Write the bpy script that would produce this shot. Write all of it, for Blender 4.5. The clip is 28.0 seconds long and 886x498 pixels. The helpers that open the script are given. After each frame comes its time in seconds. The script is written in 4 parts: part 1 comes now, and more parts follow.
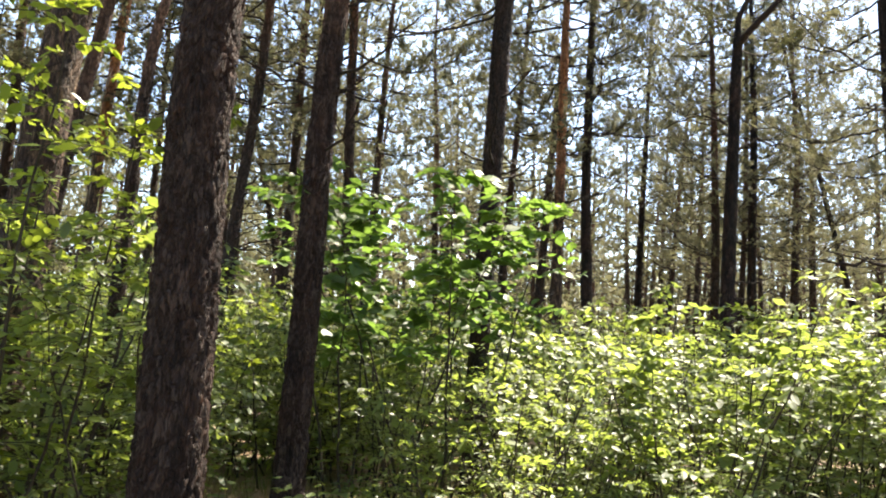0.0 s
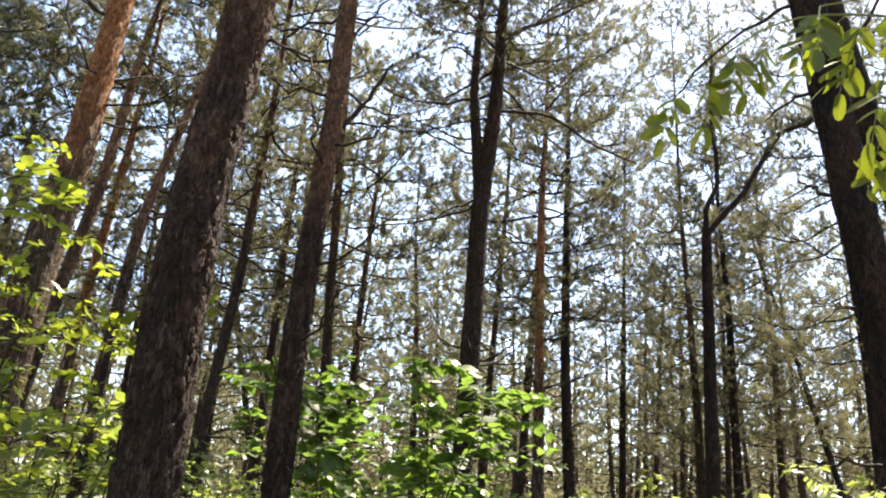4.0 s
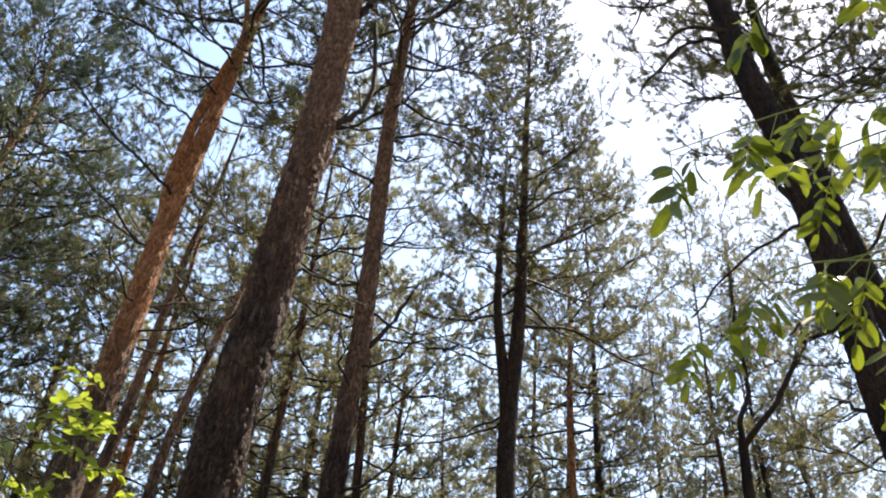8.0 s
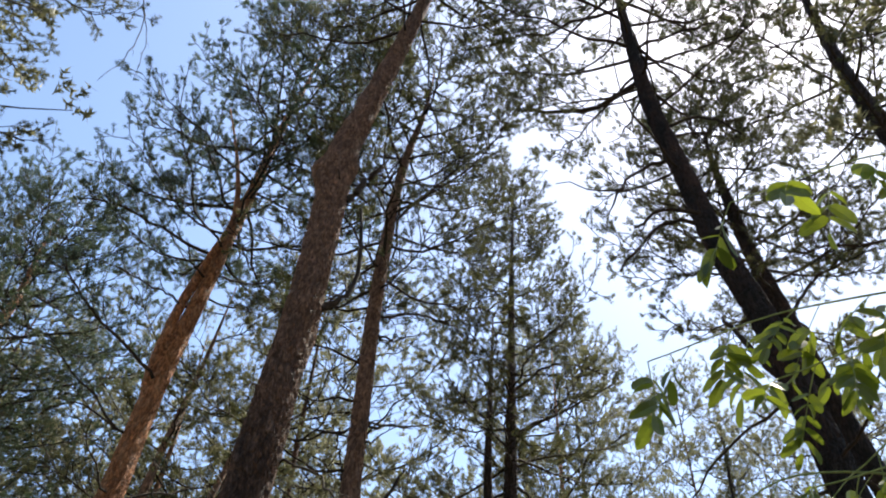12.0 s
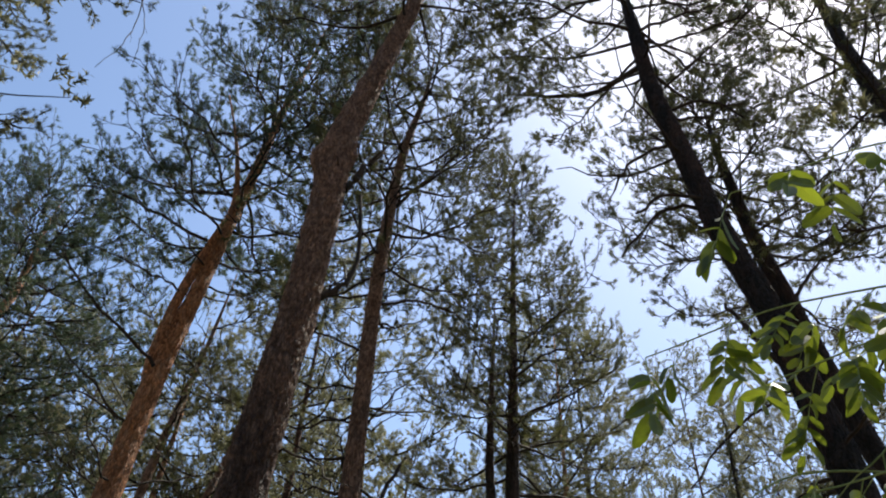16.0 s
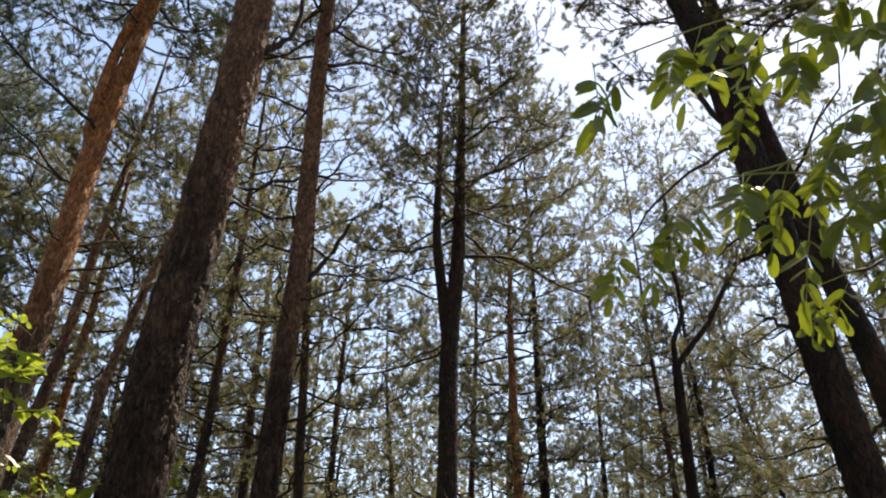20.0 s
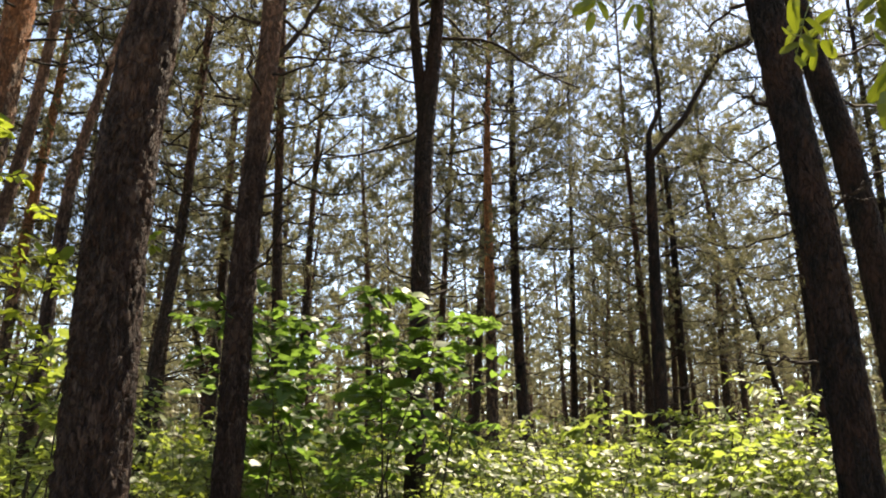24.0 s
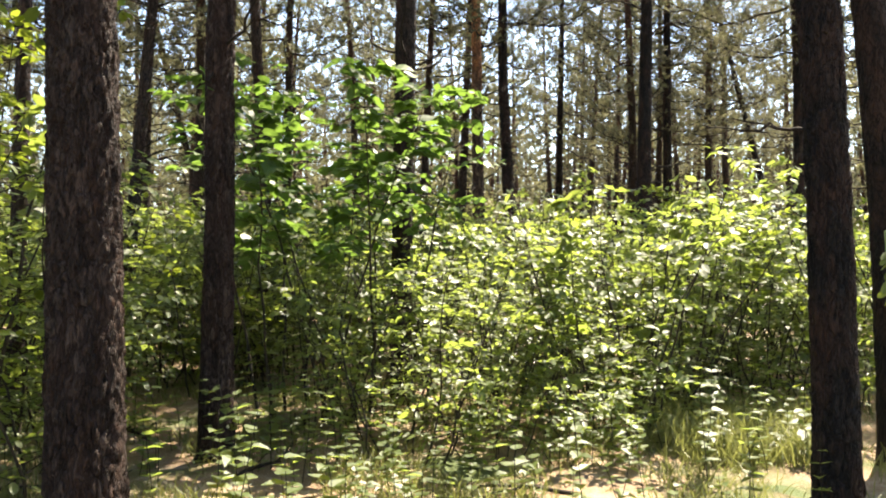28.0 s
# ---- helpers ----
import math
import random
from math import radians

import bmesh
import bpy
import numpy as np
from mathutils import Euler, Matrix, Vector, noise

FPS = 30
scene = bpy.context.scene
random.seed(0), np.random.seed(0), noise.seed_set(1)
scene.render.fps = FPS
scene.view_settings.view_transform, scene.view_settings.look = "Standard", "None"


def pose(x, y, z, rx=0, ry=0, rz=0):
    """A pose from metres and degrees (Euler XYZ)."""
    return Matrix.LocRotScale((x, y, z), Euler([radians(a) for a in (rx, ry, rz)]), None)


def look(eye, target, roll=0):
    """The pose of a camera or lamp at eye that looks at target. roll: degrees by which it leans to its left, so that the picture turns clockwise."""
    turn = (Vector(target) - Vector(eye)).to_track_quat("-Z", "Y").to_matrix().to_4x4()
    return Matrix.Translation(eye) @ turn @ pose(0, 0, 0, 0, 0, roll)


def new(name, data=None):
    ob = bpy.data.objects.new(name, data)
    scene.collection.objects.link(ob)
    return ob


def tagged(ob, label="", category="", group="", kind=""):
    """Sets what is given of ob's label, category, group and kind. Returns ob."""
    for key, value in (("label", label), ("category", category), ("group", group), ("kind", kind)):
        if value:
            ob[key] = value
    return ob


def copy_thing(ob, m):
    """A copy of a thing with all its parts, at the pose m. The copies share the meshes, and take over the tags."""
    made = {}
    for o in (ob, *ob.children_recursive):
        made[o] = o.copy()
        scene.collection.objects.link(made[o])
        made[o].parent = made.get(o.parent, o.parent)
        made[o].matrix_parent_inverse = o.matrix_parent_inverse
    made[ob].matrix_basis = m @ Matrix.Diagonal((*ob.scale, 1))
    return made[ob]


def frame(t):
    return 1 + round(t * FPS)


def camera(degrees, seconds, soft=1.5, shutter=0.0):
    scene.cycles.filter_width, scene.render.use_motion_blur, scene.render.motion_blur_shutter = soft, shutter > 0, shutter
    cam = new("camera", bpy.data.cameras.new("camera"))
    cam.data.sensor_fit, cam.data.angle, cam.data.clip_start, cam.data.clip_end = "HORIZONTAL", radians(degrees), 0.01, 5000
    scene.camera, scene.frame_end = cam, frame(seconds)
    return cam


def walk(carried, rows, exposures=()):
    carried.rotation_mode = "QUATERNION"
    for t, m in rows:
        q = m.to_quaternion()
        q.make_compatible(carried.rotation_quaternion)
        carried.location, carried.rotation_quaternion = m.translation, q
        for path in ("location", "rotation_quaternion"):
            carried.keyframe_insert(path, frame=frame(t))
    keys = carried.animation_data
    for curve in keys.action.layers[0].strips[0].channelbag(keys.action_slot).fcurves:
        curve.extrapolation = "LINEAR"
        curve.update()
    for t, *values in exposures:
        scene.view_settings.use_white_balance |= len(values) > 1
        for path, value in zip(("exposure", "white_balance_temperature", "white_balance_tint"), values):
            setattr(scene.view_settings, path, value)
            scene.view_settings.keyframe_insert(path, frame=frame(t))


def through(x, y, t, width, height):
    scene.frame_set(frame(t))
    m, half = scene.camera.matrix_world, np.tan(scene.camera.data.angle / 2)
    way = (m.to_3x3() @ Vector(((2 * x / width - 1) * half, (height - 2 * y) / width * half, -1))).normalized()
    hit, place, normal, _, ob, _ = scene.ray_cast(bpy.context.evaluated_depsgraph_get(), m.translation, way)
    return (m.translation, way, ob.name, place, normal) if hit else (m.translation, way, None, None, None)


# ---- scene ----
cam = camera(57.1, 28.0, soft=2.0)
PATH = [
    (0.0, pose(-0.000, 0.000, 1.600, 98.15, -3.87, 0.01)),
    (0.5, pose(0.005, -0.008, 1.607, 100.04, -3.64, 0.02)),
    (1.0, pose(0.013, 0.000, 1.619, 101.28, -3.33, -0.02)),
    (1.5, pose(0.014, -0.000, 1.633, 102.52, -3.83, -0.10)),
    (2.0, pose(0.021, -0.012, 1.651, 104.38, -3.88, -0.22)),
    (2.5, pose(0.025, -0.027, 1.657, 106.38, -3.75, -0.22)),
    (3.0, pose(0.033, -0.023, 1.670, 107.49, -3.85, -0.86)),
    (3.5, pose(0.033, -0.024, 1.678, 108.99, -3.84, -1.33)),
    (5.5, pose(0.014, -0.037, 1.718, 116.66, -3.97, -1.49)),
    (6.0, pose(0.018, -0.082, 1.703, 118.32, -3.82, -1.64)),
    (6.5, pose(0.030, -0.086, 1.691, 119.88, -3.69, -1.28)),
    (7.0, pose(0.032, -0.099, 1.693, 122.18, -4.09, -0.80)),
    (7.5, pose(0.023, -0.110, 1.705, 124.15, -3.73, 0.17)),
    (8.0, pose(0.015, -0.108, 1.726, 125.46, -3.65, 0.65)),
    (8.5, pose(0.015, -0.116, 1.730, 126.67, -3.33, 1.01)),
    (9.0, pose(0.017, -0.122, 1.729, 127.73, -3.21, 1.16)),
    (9.5, pose(0.016, -0.140, 1.734, 129.37, -2.94, 1.22)),
    (10.0, pose(0.029, -0.144, 1.765, 130.77, -2.68, 1.34)),
    (10.5, pose(0.025, -0.146, 1.778, 132.18, -2.26, 1.78)),
    (11.0, pose(0.026, -0.147, 1.786, 134.18, -2.14, 1.61)),
    (11.5, pose(0.023, -0.157, 1.796, 136.01, -2.22, 1.14)),
    (12.0, pose(0.029, -0.171, 1.792, 137.46, -2.40, 0.56)),
    (12.5, pose(0.032, -0.176, 1.791, 138.64, -2.05, 0.73)),
    (14.5, pose(0.045, -0.170, 1.837, 140.82, -2.15, 0.36)),
    (15.0, pose(0.045, -0.154, 1.851, 139.13, -1.89, 1.01)),
    (15.5, pose(0.048, -0.153, 1.864, 137.70, -2.32, 0.97)),
    (16.0, pose(0.051, -0.148, 1.845, 136.38, -2.35, 0.89)),
    (16.5, pose(0.044, -0.115, 1.827, 134.62, -2.30, 0.51)),
    (17.0, pose(0.036, -0.067, 1.807, 133.08, -1.73, 0.31)),
    (17.5, pose(0.034, -0.118, 1.770, 130.88, -1.59, -0.49)),
    (18.0, pose(0.050, -0.103, 1.792, 128.83, -1.34, -0.81)),
    (18.5, pose(0.058, -0.085, 1.793, 126.89, -1.27, -1.32)),
    (19.0, pose(0.059, -0.058, 1.773, 124.86, -1.15, -1.64)),
    (19.5, pose(0.057, -0.053, 1.749, 122.68, -0.41, -1.78)),
    (20.0, pose(0.052, -0.066, 1.726, 120.83, -0.28, -2.07)),
    (20.5, pose(0.057, -0.068, 1.715, 118.68, -0.59, -2.54)),
    (21.0, pose(0.061, -0.055, 1.709, 116.32, 0.04, -2.53)),
    (21.5, pose(0.066, -0.030, 1.707, 114.45, -0.29, -2.76)),
    (23.5, pose(0.062, 0.019, 1.603, 108.37, -0.19, -3.96)),
    (24.0, pose(0.059, 0.020, 1.596, 106.60, -0.46, -3.98)),
    (24.5, pose(0.058, 0.024, 1.588, 104.77, -0.88, -3.95)),
    (25.0, pose(0.064, 0.033, 1.574, 102.78, -0.74, -3.94)),
    (25.5, pose(0.070, 0.047, 1.562, 101.19, -0.35, -3.55)),
    (26.0, pose(0.070, 0.061, 1.545, 99.20, -0.33, -3.79)),
    (26.5, pose(0.069, 0.077, 1.529, 97.36, -0.29, -4.21)),
    (27.0, pose(0.068, 0.078, 1.521, 95.59, -0.44, -4.55)),
    (27.5, pose(0.070, 0.059, 1.511, 93.81, -0.31, -4.68)),
    (28.0, pose(0.073, 0.055, 1.497, 91.60, -0.09, -4.86)),
]
EXPOSURES = [(0, 2.80, 6950, 11), (3, 2.67, 7150, 12), (6, 2.57, 7200, 12), (8, 2.32, 7000, 12), (9, 2.00, 7000, 12), (11, 1.98, 6600, 10), (12, 1.83, 6500, 9), (15, 1.38, 6300, 8), (18, 1.38, 7000, 12), (19, 1.43, 7200, 12), (20, 1.83, 7400, 12), (21, 1.50, 7500, 12), (24, 2.22, 7600, 12), (26, 2.57, 7300, 12), (28, 2.74, 7150, 11)]
walk(cam, PATH, EXPOSURES)

# ---------------------------------------------------------------- light
SUN_EL, SUN_AZ = radians(61), radians(39)          # azimuth to the right of +y
world = bpy.data.worlds.new("sky")
scene.world = world
world.use_nodes = True
wn = world.node_tree.nodes
sky = wn.new("ShaderNodeTexSky")
sky.sky_type, sky.sun_disc = "NISHITA", False
sky.sun_elevation, sky.sun_rotation = SUN_EL, SUN_AZ
sky.air_density, sky.dust_density, sky.ozone_density = 1.0, 0.6, 0.45
wn["Background"].inputs["Strength"].default_value = 0.086
world.node_tree.links.new(sky.outputs[0], wn["Background"].inputs["Color"])

sun_data = bpy.data.lights.new("sun", "SUN")
sun_data.energy, sun_data.angle, sun_data.color = 4.5, radians(0.53), (1.0, 0.93, 0.81)
sun = new("sun", sun_data)
sun_dir = Vector((math.sin(SUN_AZ) * math.cos(SUN_EL), math.cos(SUN_AZ) * math.cos(SUN_EL), math.sin(SUN_EL)))
sun.matrix_world = look(sun_dir * 60, (0, 0, 0))


# ---------------------------------------------------------------- materials
class Nodes:
    """A small wrapper for building node materials."""

    def __init__(self, name):
        self.mat = bpy.data.materials.new(name)
        self.mat.use_nodes = True
        self.tree = self.mat.node_tree
        self.bsdf = self.tree.nodes["Principled BSDF"]
        self.out = self.tree.nodes["Material Output"]

    def node(self, kind, **inputs):
        n = self.tree.nodes.new("ShaderNode" + kind)
        for k, v in inputs.items():
            self.put(n, k, v)
        return n

    def put(self, n, key, v):
        sock = n.inputs[int(key[1:])] if key[0] == "i" and key[1:].isdigit() else n.inputs[key.replace("_", " ")]
        if isinstance(v, bpy.types.NodeSocket):
            self.tree.links.new(v, sock)
        else:
            sock.default_value = v

    def coords(self, sx=1.0, sy=1.0, sz=1.0, which="Object"):
        tc = self.node("TexCoord")
        m = self.node("Mapping", Vector=tc.outputs[which], Scale=(sx, sy, sz))
        return m.outputs[0]

    def noise(self, vec, scale, detail=4.0, rough=0.6):
        return self.node("TexNoise", Vector=vec, Scale=scale, Detail=detail, Roughness=rough).outputs["Fac"]

    def ramp(self, fac, *stops):
        n = self.node("ValToRGB", Fac=fac)
        e = n.color_ramp.elements
        while len(e) < len(stops):
            e.new(0.5)
        for el, (pos, col) in zip(e, stops):
            el.position = pos
            el.color = (*col, 1.0) if len(col) == 3 else col
        return n.outputs["Color"]

    def mix(self, fac, a, b):
        n = self.node("Mix")
        n.data_type = "RGBA"
        for key, v in (("Factor", fac), ("A", a), ("B", b)):
            sock = [s for s in n.inputs if s.name == key and s.enabled][0]
            if isinstance(v, bpy.types.NodeSocket):
                self.tree.links.new(v, sock)
            else:
                sock.default_value = v if key == "Factor" else (*v, 1.0)
        return [s for s in n.outputs if s.enabled][0]

    def bump(self, height, strength, distance):
        b = self.node("Bump", Height=height, Strength=strength, Distance=distance)
        self.tree.links.new(b.outputs[0], self.bsdf.inputs["Normal"])

    def math(self, op, a, b=0.0):
        n = self.node("Math", i0=a, i1=b)
        n.operation = op
        return n.outputs[0]


def bark(name, turn, soft=2.5, grey=(0.046, 0.034, 0.027), orange=(0.36, 0.17, 0.08), pale=(0.17, 0.135, 0.115)):
    """Pine bark: grey-brown furrowed plates below, flaky orange bark above the height `turn`."""
    m = Nodes(name)
    vec = m.coords(1, 1, 0.35)
    big = m.noise(vec, 5.0, 3)
    fine = m.noise(vec, 55.0, 6, 0.75)
    flakes = m.node("TexVoronoi", Vector=m.coords(1, 1, 0.5), Scale=44.0).outputs["Color"]
    low = m.ramp(fine, (0.32, tuple(c * 0.4 for c in grey)), (0.5, grey), (0.66, tuple(c * 3.0 for c in grey)))
    low = m.mix(m.ramp(big, (0.42, (0, 0, 0)), (0.62, (1, 1, 1))), low, (0.058, 0.031, 0.022))
    high = m.ramp(fine, (0.3, tuple(c * 0.3 for c in orange)), (0.48, orange), (0.7, tuple(c * 1.8 for c in orange)))
    fl = m.node("SeparateColor", Color=flakes).outputs[0]
    high = m.mix(m.ramp(fl, (0.60, (0, 0, 0)), (0.66, (1, 1, 1))), high, tuple(c * 0.5 for c in orange))
    z = m.node("SeparateXYZ", Vector=m.node("TexCoord").outputs["Object"]).outputs[2]
    h = m.math("DIVIDE", m.math("SUBTRACT", z, turn), soft)
    h = m.math("ADD", h, m.math("MULTIPLY", m.math("SUBTRACT", big, 0.5), 1.6))
    col = m.mix(m.ramp(h, (0.0, (0, 0, 0)), (0.8, (1, 1, 1))), low, high)
    warp = m.node("VectorMath", i0=m.coords(1, 1, 0.27), i1=m.node("VectorMath", i0=m.node("TexNoise", Vector=vec, Scale=17.0, Detail=3.0).outputs["Color"], i1=(0.14, 0.14, 0.08)).outputs[0])
    warp.inputs[1].links[0].from_node.operation = "MULTIPLY"
    edges = m.node("TexVoronoi", Vector=warp.outputs[0], Scale=26.0)
    edges.feature = "DISTANCE_TO_EDGE"
    rim = m.ramp(edges.outputs["Distance"], (0.02, (0, 0, 0)), (0.16, (1, 1, 1)))
    scab = m.node("SeparateColor", Color=m.node("TexVoronoi", Vector=warp.outputs[0], Scale=26.0).outputs["Color"])
    streak = m.noise(m.coords(1, 1, 0.15), 34.0, 6, 0.72)
    up = m.ramp(h, (0.0, (0, 0, 0)), (0.8, (1, 1, 1)))
    furrow = m.mix(up, tuple(c * 0.3 for c in grey), tuple(c * 0.32 for c in orange))
    lift = m.math("MULTIPLY", m.math("MULTIPLY", scab.outputs[1], scab.outputs[1]), m.math("MULTIPLY", fine, 0.6))
    col = m.mix(lift, col, pale)
    col = m.mix(m.math("MULTIPLY", m.ramp(streak, (0.58, (0, 0, 0)), (0.78, (0.6, 0.6, 0.6))), m.math("ADD", m.math("MULTIPLY", up, 0.6), 0.4)), col, pale)
    col = m.mix(m.ramp(streak, (0.34, (0.85, 0.85, 0.85)), (0.47, (0, 0, 0))), col, furrow)
    col = m.mix(m.math("ADD", m.math("MULTIPLY", rim, 0.55), 0.45), furrow, col)
    m.put(m.bsdf, "Base_Color", col)
    m.put(m.bsdf, "Roughness", 0.8)
    m.put(m.bsdf, "Specular_IOR_Level", 0.18)
    m.bump(m.math("ADD", m.math("ADD", fine, m.math("MULTIPLY", streak, 1.2)), m.math("ADD", m.math("MULTIPLY", scab.outputs[1], 0.5), m.math("MULTIPLY", rim, 0.9))), 1.0, 0.040)
    return m.mat


def leafy(name, dark, light, through, rough=0.4, share=0.5, spec=0.5):
    """Thin leaves: a glossy upper skin over tissue that lets sunlight through."""
    m = Nodes(name)
    rnd = m.node("NewGeometry").outputs["Random Per Island"]
    obj = m.node("ObjectInfo").outputs["Random"]
    patch = m.noise(m.coords(1, 1, 1), 2.2, 2)
    f = m.math("ADD", m.math("MULTIPLY", rnd, 0.55), m.math("ADD", m.math("MULTIPLY", patch, 0.5), m.math("MULTIPLY", obj, 0.2)))
    col = m.ramp(f, (0.25, dark), (0.62, tuple((a + b) / 2 for a, b in zip(dark, light))), (0.95, light))
    m.put(m.bsdf, "Base_Color", col)
    m.put(m.bsdf, "Roughness", rough)
    m.put(m.bsdf, "Specular_IOR_Level", spec)
    tcol = m.mix(0.55, col, through)
    tr = m.node("BsdfTranslucent", Color=tcol)
    mx = m.node("MixShader", Fac=share, i1=m.bsdf.outputs[0], i2=tr.outputs[0])
    m.tree.links.new(mx.outputs[0], m.out.inputs["Surface"])
    return m.mat


def wood(name, a, b, scale=30.0):
    m = Nodes(name)
    n = m.noise(m.coords(1, 1, 0.3), scale, 5)
    m.put(m.bsdf, "Base_Color", m.ramp(n, (0.3, a), (0.7, b)))
    m.put(m.bsdf, "Roughness", 0.85)
    m.put(m.bsdf, "Specular_IOR_Level", 0.2)
    m.bump(n, 0.6, 0.004)
    return m.mat


def soil(name):
    """Sandy forest floor with needle litter, moss and trodden bare sand."""
    m = Nodes(name)
    v = m.coords(1, 1, 1)
    big = m.noise(v, 0.45, 4)
    mid = m.noise(v, 3.5, 5, 0.65)
    fine = m.noise(v, 60.0, 6, 0.75)
    litter = m.ramp(fine, (0.25, (0.08, 0.05, 0.03)), (0.5, (0.25, 0.16, 0.09)), (0.78, (0.44, 0.32, 0.20)))
    sand = m.ramp(fine, (0.2, (0.22, 0.155, 0.095)), (0.8, (0.46, 0.36, 0.25)))
    moss = m.ramp(fine, (0.3, (0.03, 0.05, 0.012)), (0.75, (0.12, 0.15, 0.045)))
    col = m.mix(m.ramp(mid, (0.5, (0, 0, 0)), (0.62, (1, 1, 1))), litter, sand)
    col = m.mix(m.ramp(big, (0.50, (0, 0, 0)), (0.60, (1, 1, 1))), col, moss)
    m.put(m.bsdf, "Base_Color", col)
    m.put(m.bsdf, "Roughness", 0.95)
    m.bump(m.math("ADD", fine, mid), 0.9, 0.03)
    return m.mat


BARK_GREY = bark("pine_bark_grey", 3.8, 3.0, grey=(0.026, 0.0155, 0.0118), orange=(0.26, 0.150, 0.100), pale=(0.22, 0.165, 0.14))
BARK_ORANGE = bark("pine_bark_orange", 4.6, 1.8, orange=(0.42, 0.175, 0.075), pale=(0.62, 0.40, 0.25))
# Near-black copy of the bark: shade of backlit trunks is put into the colour.
BARK_BACKLIT = bark("pine_bark_backlit_shade", 11.0, 3.0, grey=(0.011, 0.009, 0.008), orange=(0.036, 0.025, 0.02), pale=(0.05, 0.042, 0.037))
# Darkened bark copy for the centre pine, its backlit side painted into the colour.
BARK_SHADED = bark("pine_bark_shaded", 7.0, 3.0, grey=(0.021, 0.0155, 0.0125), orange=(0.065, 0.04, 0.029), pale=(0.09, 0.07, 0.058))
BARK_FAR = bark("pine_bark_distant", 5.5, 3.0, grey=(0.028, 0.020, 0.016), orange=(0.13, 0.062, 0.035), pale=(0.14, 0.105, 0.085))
LIMB = wood("pine_limb_bark", (0.009, 0.007, 0.0055), (0.030, 0.021, 0.016))
TWIG = wood("twig_bark", (0.016, 0.013, 0.009), (0.05, 0.04, 0.025), 50)
STALK = wood("green_leaf_stalk", (0.10, 0.13, 0.04), (0.20, 0.23, 0.09), 60)
NEEDLE = leafy("pine_needles", (0.010, 0.014, 0.007), (0.068, 0.072, 0.034), (0.20, 0.20, 0.07), 0.55, 0.28, 0.2)
NEEDLE_DARK = leafy("dense_dark_pine_needles", (0.008, 0.016, 0.009), (0.040, 0.064, 0.034), (0.12, 0.17, 0.06), 0.5, 0.25, 0.35)
# Paler needles: the haze over farther crowns is mixed into this colour.
NEEDLE_HAZED = leafy("pine_needles_hazed", (0.022, 0.025, 0.015), (0.150, 0.147, 0.082), (0.28, 0.272, 0.13), 0.55, 0.38, 0.25)
LEAF = leafy("shrub_leaves", (0.020, 0.046, 0.010), (0.136, 0.172, 0.048), (0.42, 0.52, 0.08), 0.50, 0.52, 0.7)
LEAF_DEEP = leafy("maple_leaves", (0.024, 0.054, 0.012), (0.080, 0.13, 0.028), (0.22, 0.36, 0.05), 0.42, 0.5, 0.35)
LEAF_LIME = leafy("sunlit_young_leaves", (0.032, 0.062, 0.009), (0.15, 0.20, 0.028), (0.42, 0.50, 0.045), 0.4, 0.5, 0.6)
LEAF_ASH = leafy("ash_leaflets", (0.014, 0.032, 0.006), (0.075, 0.110, 0.015), (0.40, 0.47, 0.03), 0.42, 0.45, 0.5)
GRASS = leafy("grass_blades", (0.055, 0.08, 0.018), (0.18, 0.18, 0.07), (0.28, 0.29, 0.07), 0.5, 0.4, 0.4)
SOIL = soil("forest_floor")


# ---------------------------------------------------------------- mesh helpers
class Bits:
    """Collects vertices and faces of many pieces into one mesh."""

    def __init__(self):
        self.v, self.f3, self.f4, self.n = [], [], [], 0

    def add(self, v, quads=None, tris=None):
        self.v.append(np.asarray(v, float).reshape(-1, 3))
        if quads is not None and len(quads):
            self.f4.append(np.asarray(quads, int) + self.n)
        if tris is not None and len(tris):
            self.f3.append(np.asarray(tris, int) + self.n)
        self.n += len(self.v[-1])

    def __bool__(self):
        return True

    def mesh(self, name, smooth=False):
        v = np.concatenate(self.v)
        f4 = np.concatenate(self.f4) if self.f4 else np.zeros((0, 4), int)
        f3 = np.concatenate(self.f3) if self.f3 else np.zeros((0, 3), int)
        me = bpy.data.meshes.new(name)
        me.vertices.add(len(v))
        me.vertices.foreach_set("co", v.ravel())
        loops = np.concatenate([f4.ravel(), f3.ravel()]).astype(np.int32)
        me.loops.add(len(loops))
        me.loops.foreach_set("vertex_index", loops)
        counts = np.concatenate([np.full(len(f4), 4), np.full(len(f3), 3)])
        me.polygons.add(len(counts))
        me.polygons.foreach_set("loop_start", (np.cumsum(counts) - counts).astype(np.int32))
        me.polygons.foreach_set("use_smooth", np.full(len(counts), smooth))
        me.update(calc_edges=True)
        me.validate()
        return me


def part(name, data, material, parent, label=""):
    """One mesh object under a thing or a part; data is a Bits or a mesh."""
    me = data.mesh(name, name in SMOOTH) if isinstance(data, Bits) else data
    if not me.materials:
        me.materials.append(material)
    ob = new(name, me)
    ob.parent = parent
    return tagged(ob, label)


SMOOTH = {"trunk", "branch", "branches", "stem", "twig", "stump"}


def thing(name, at, label, category, group="", kind=""):
    ob = new(name)
    ob.location = at
    ob.empty_display_size = 0.2
    return tagged(ob, label, category, group, kind)


def unit(a):
    return a / np.maximum(np.linalg.norm(a, axis=-1, keepdims=True), 1e-9)


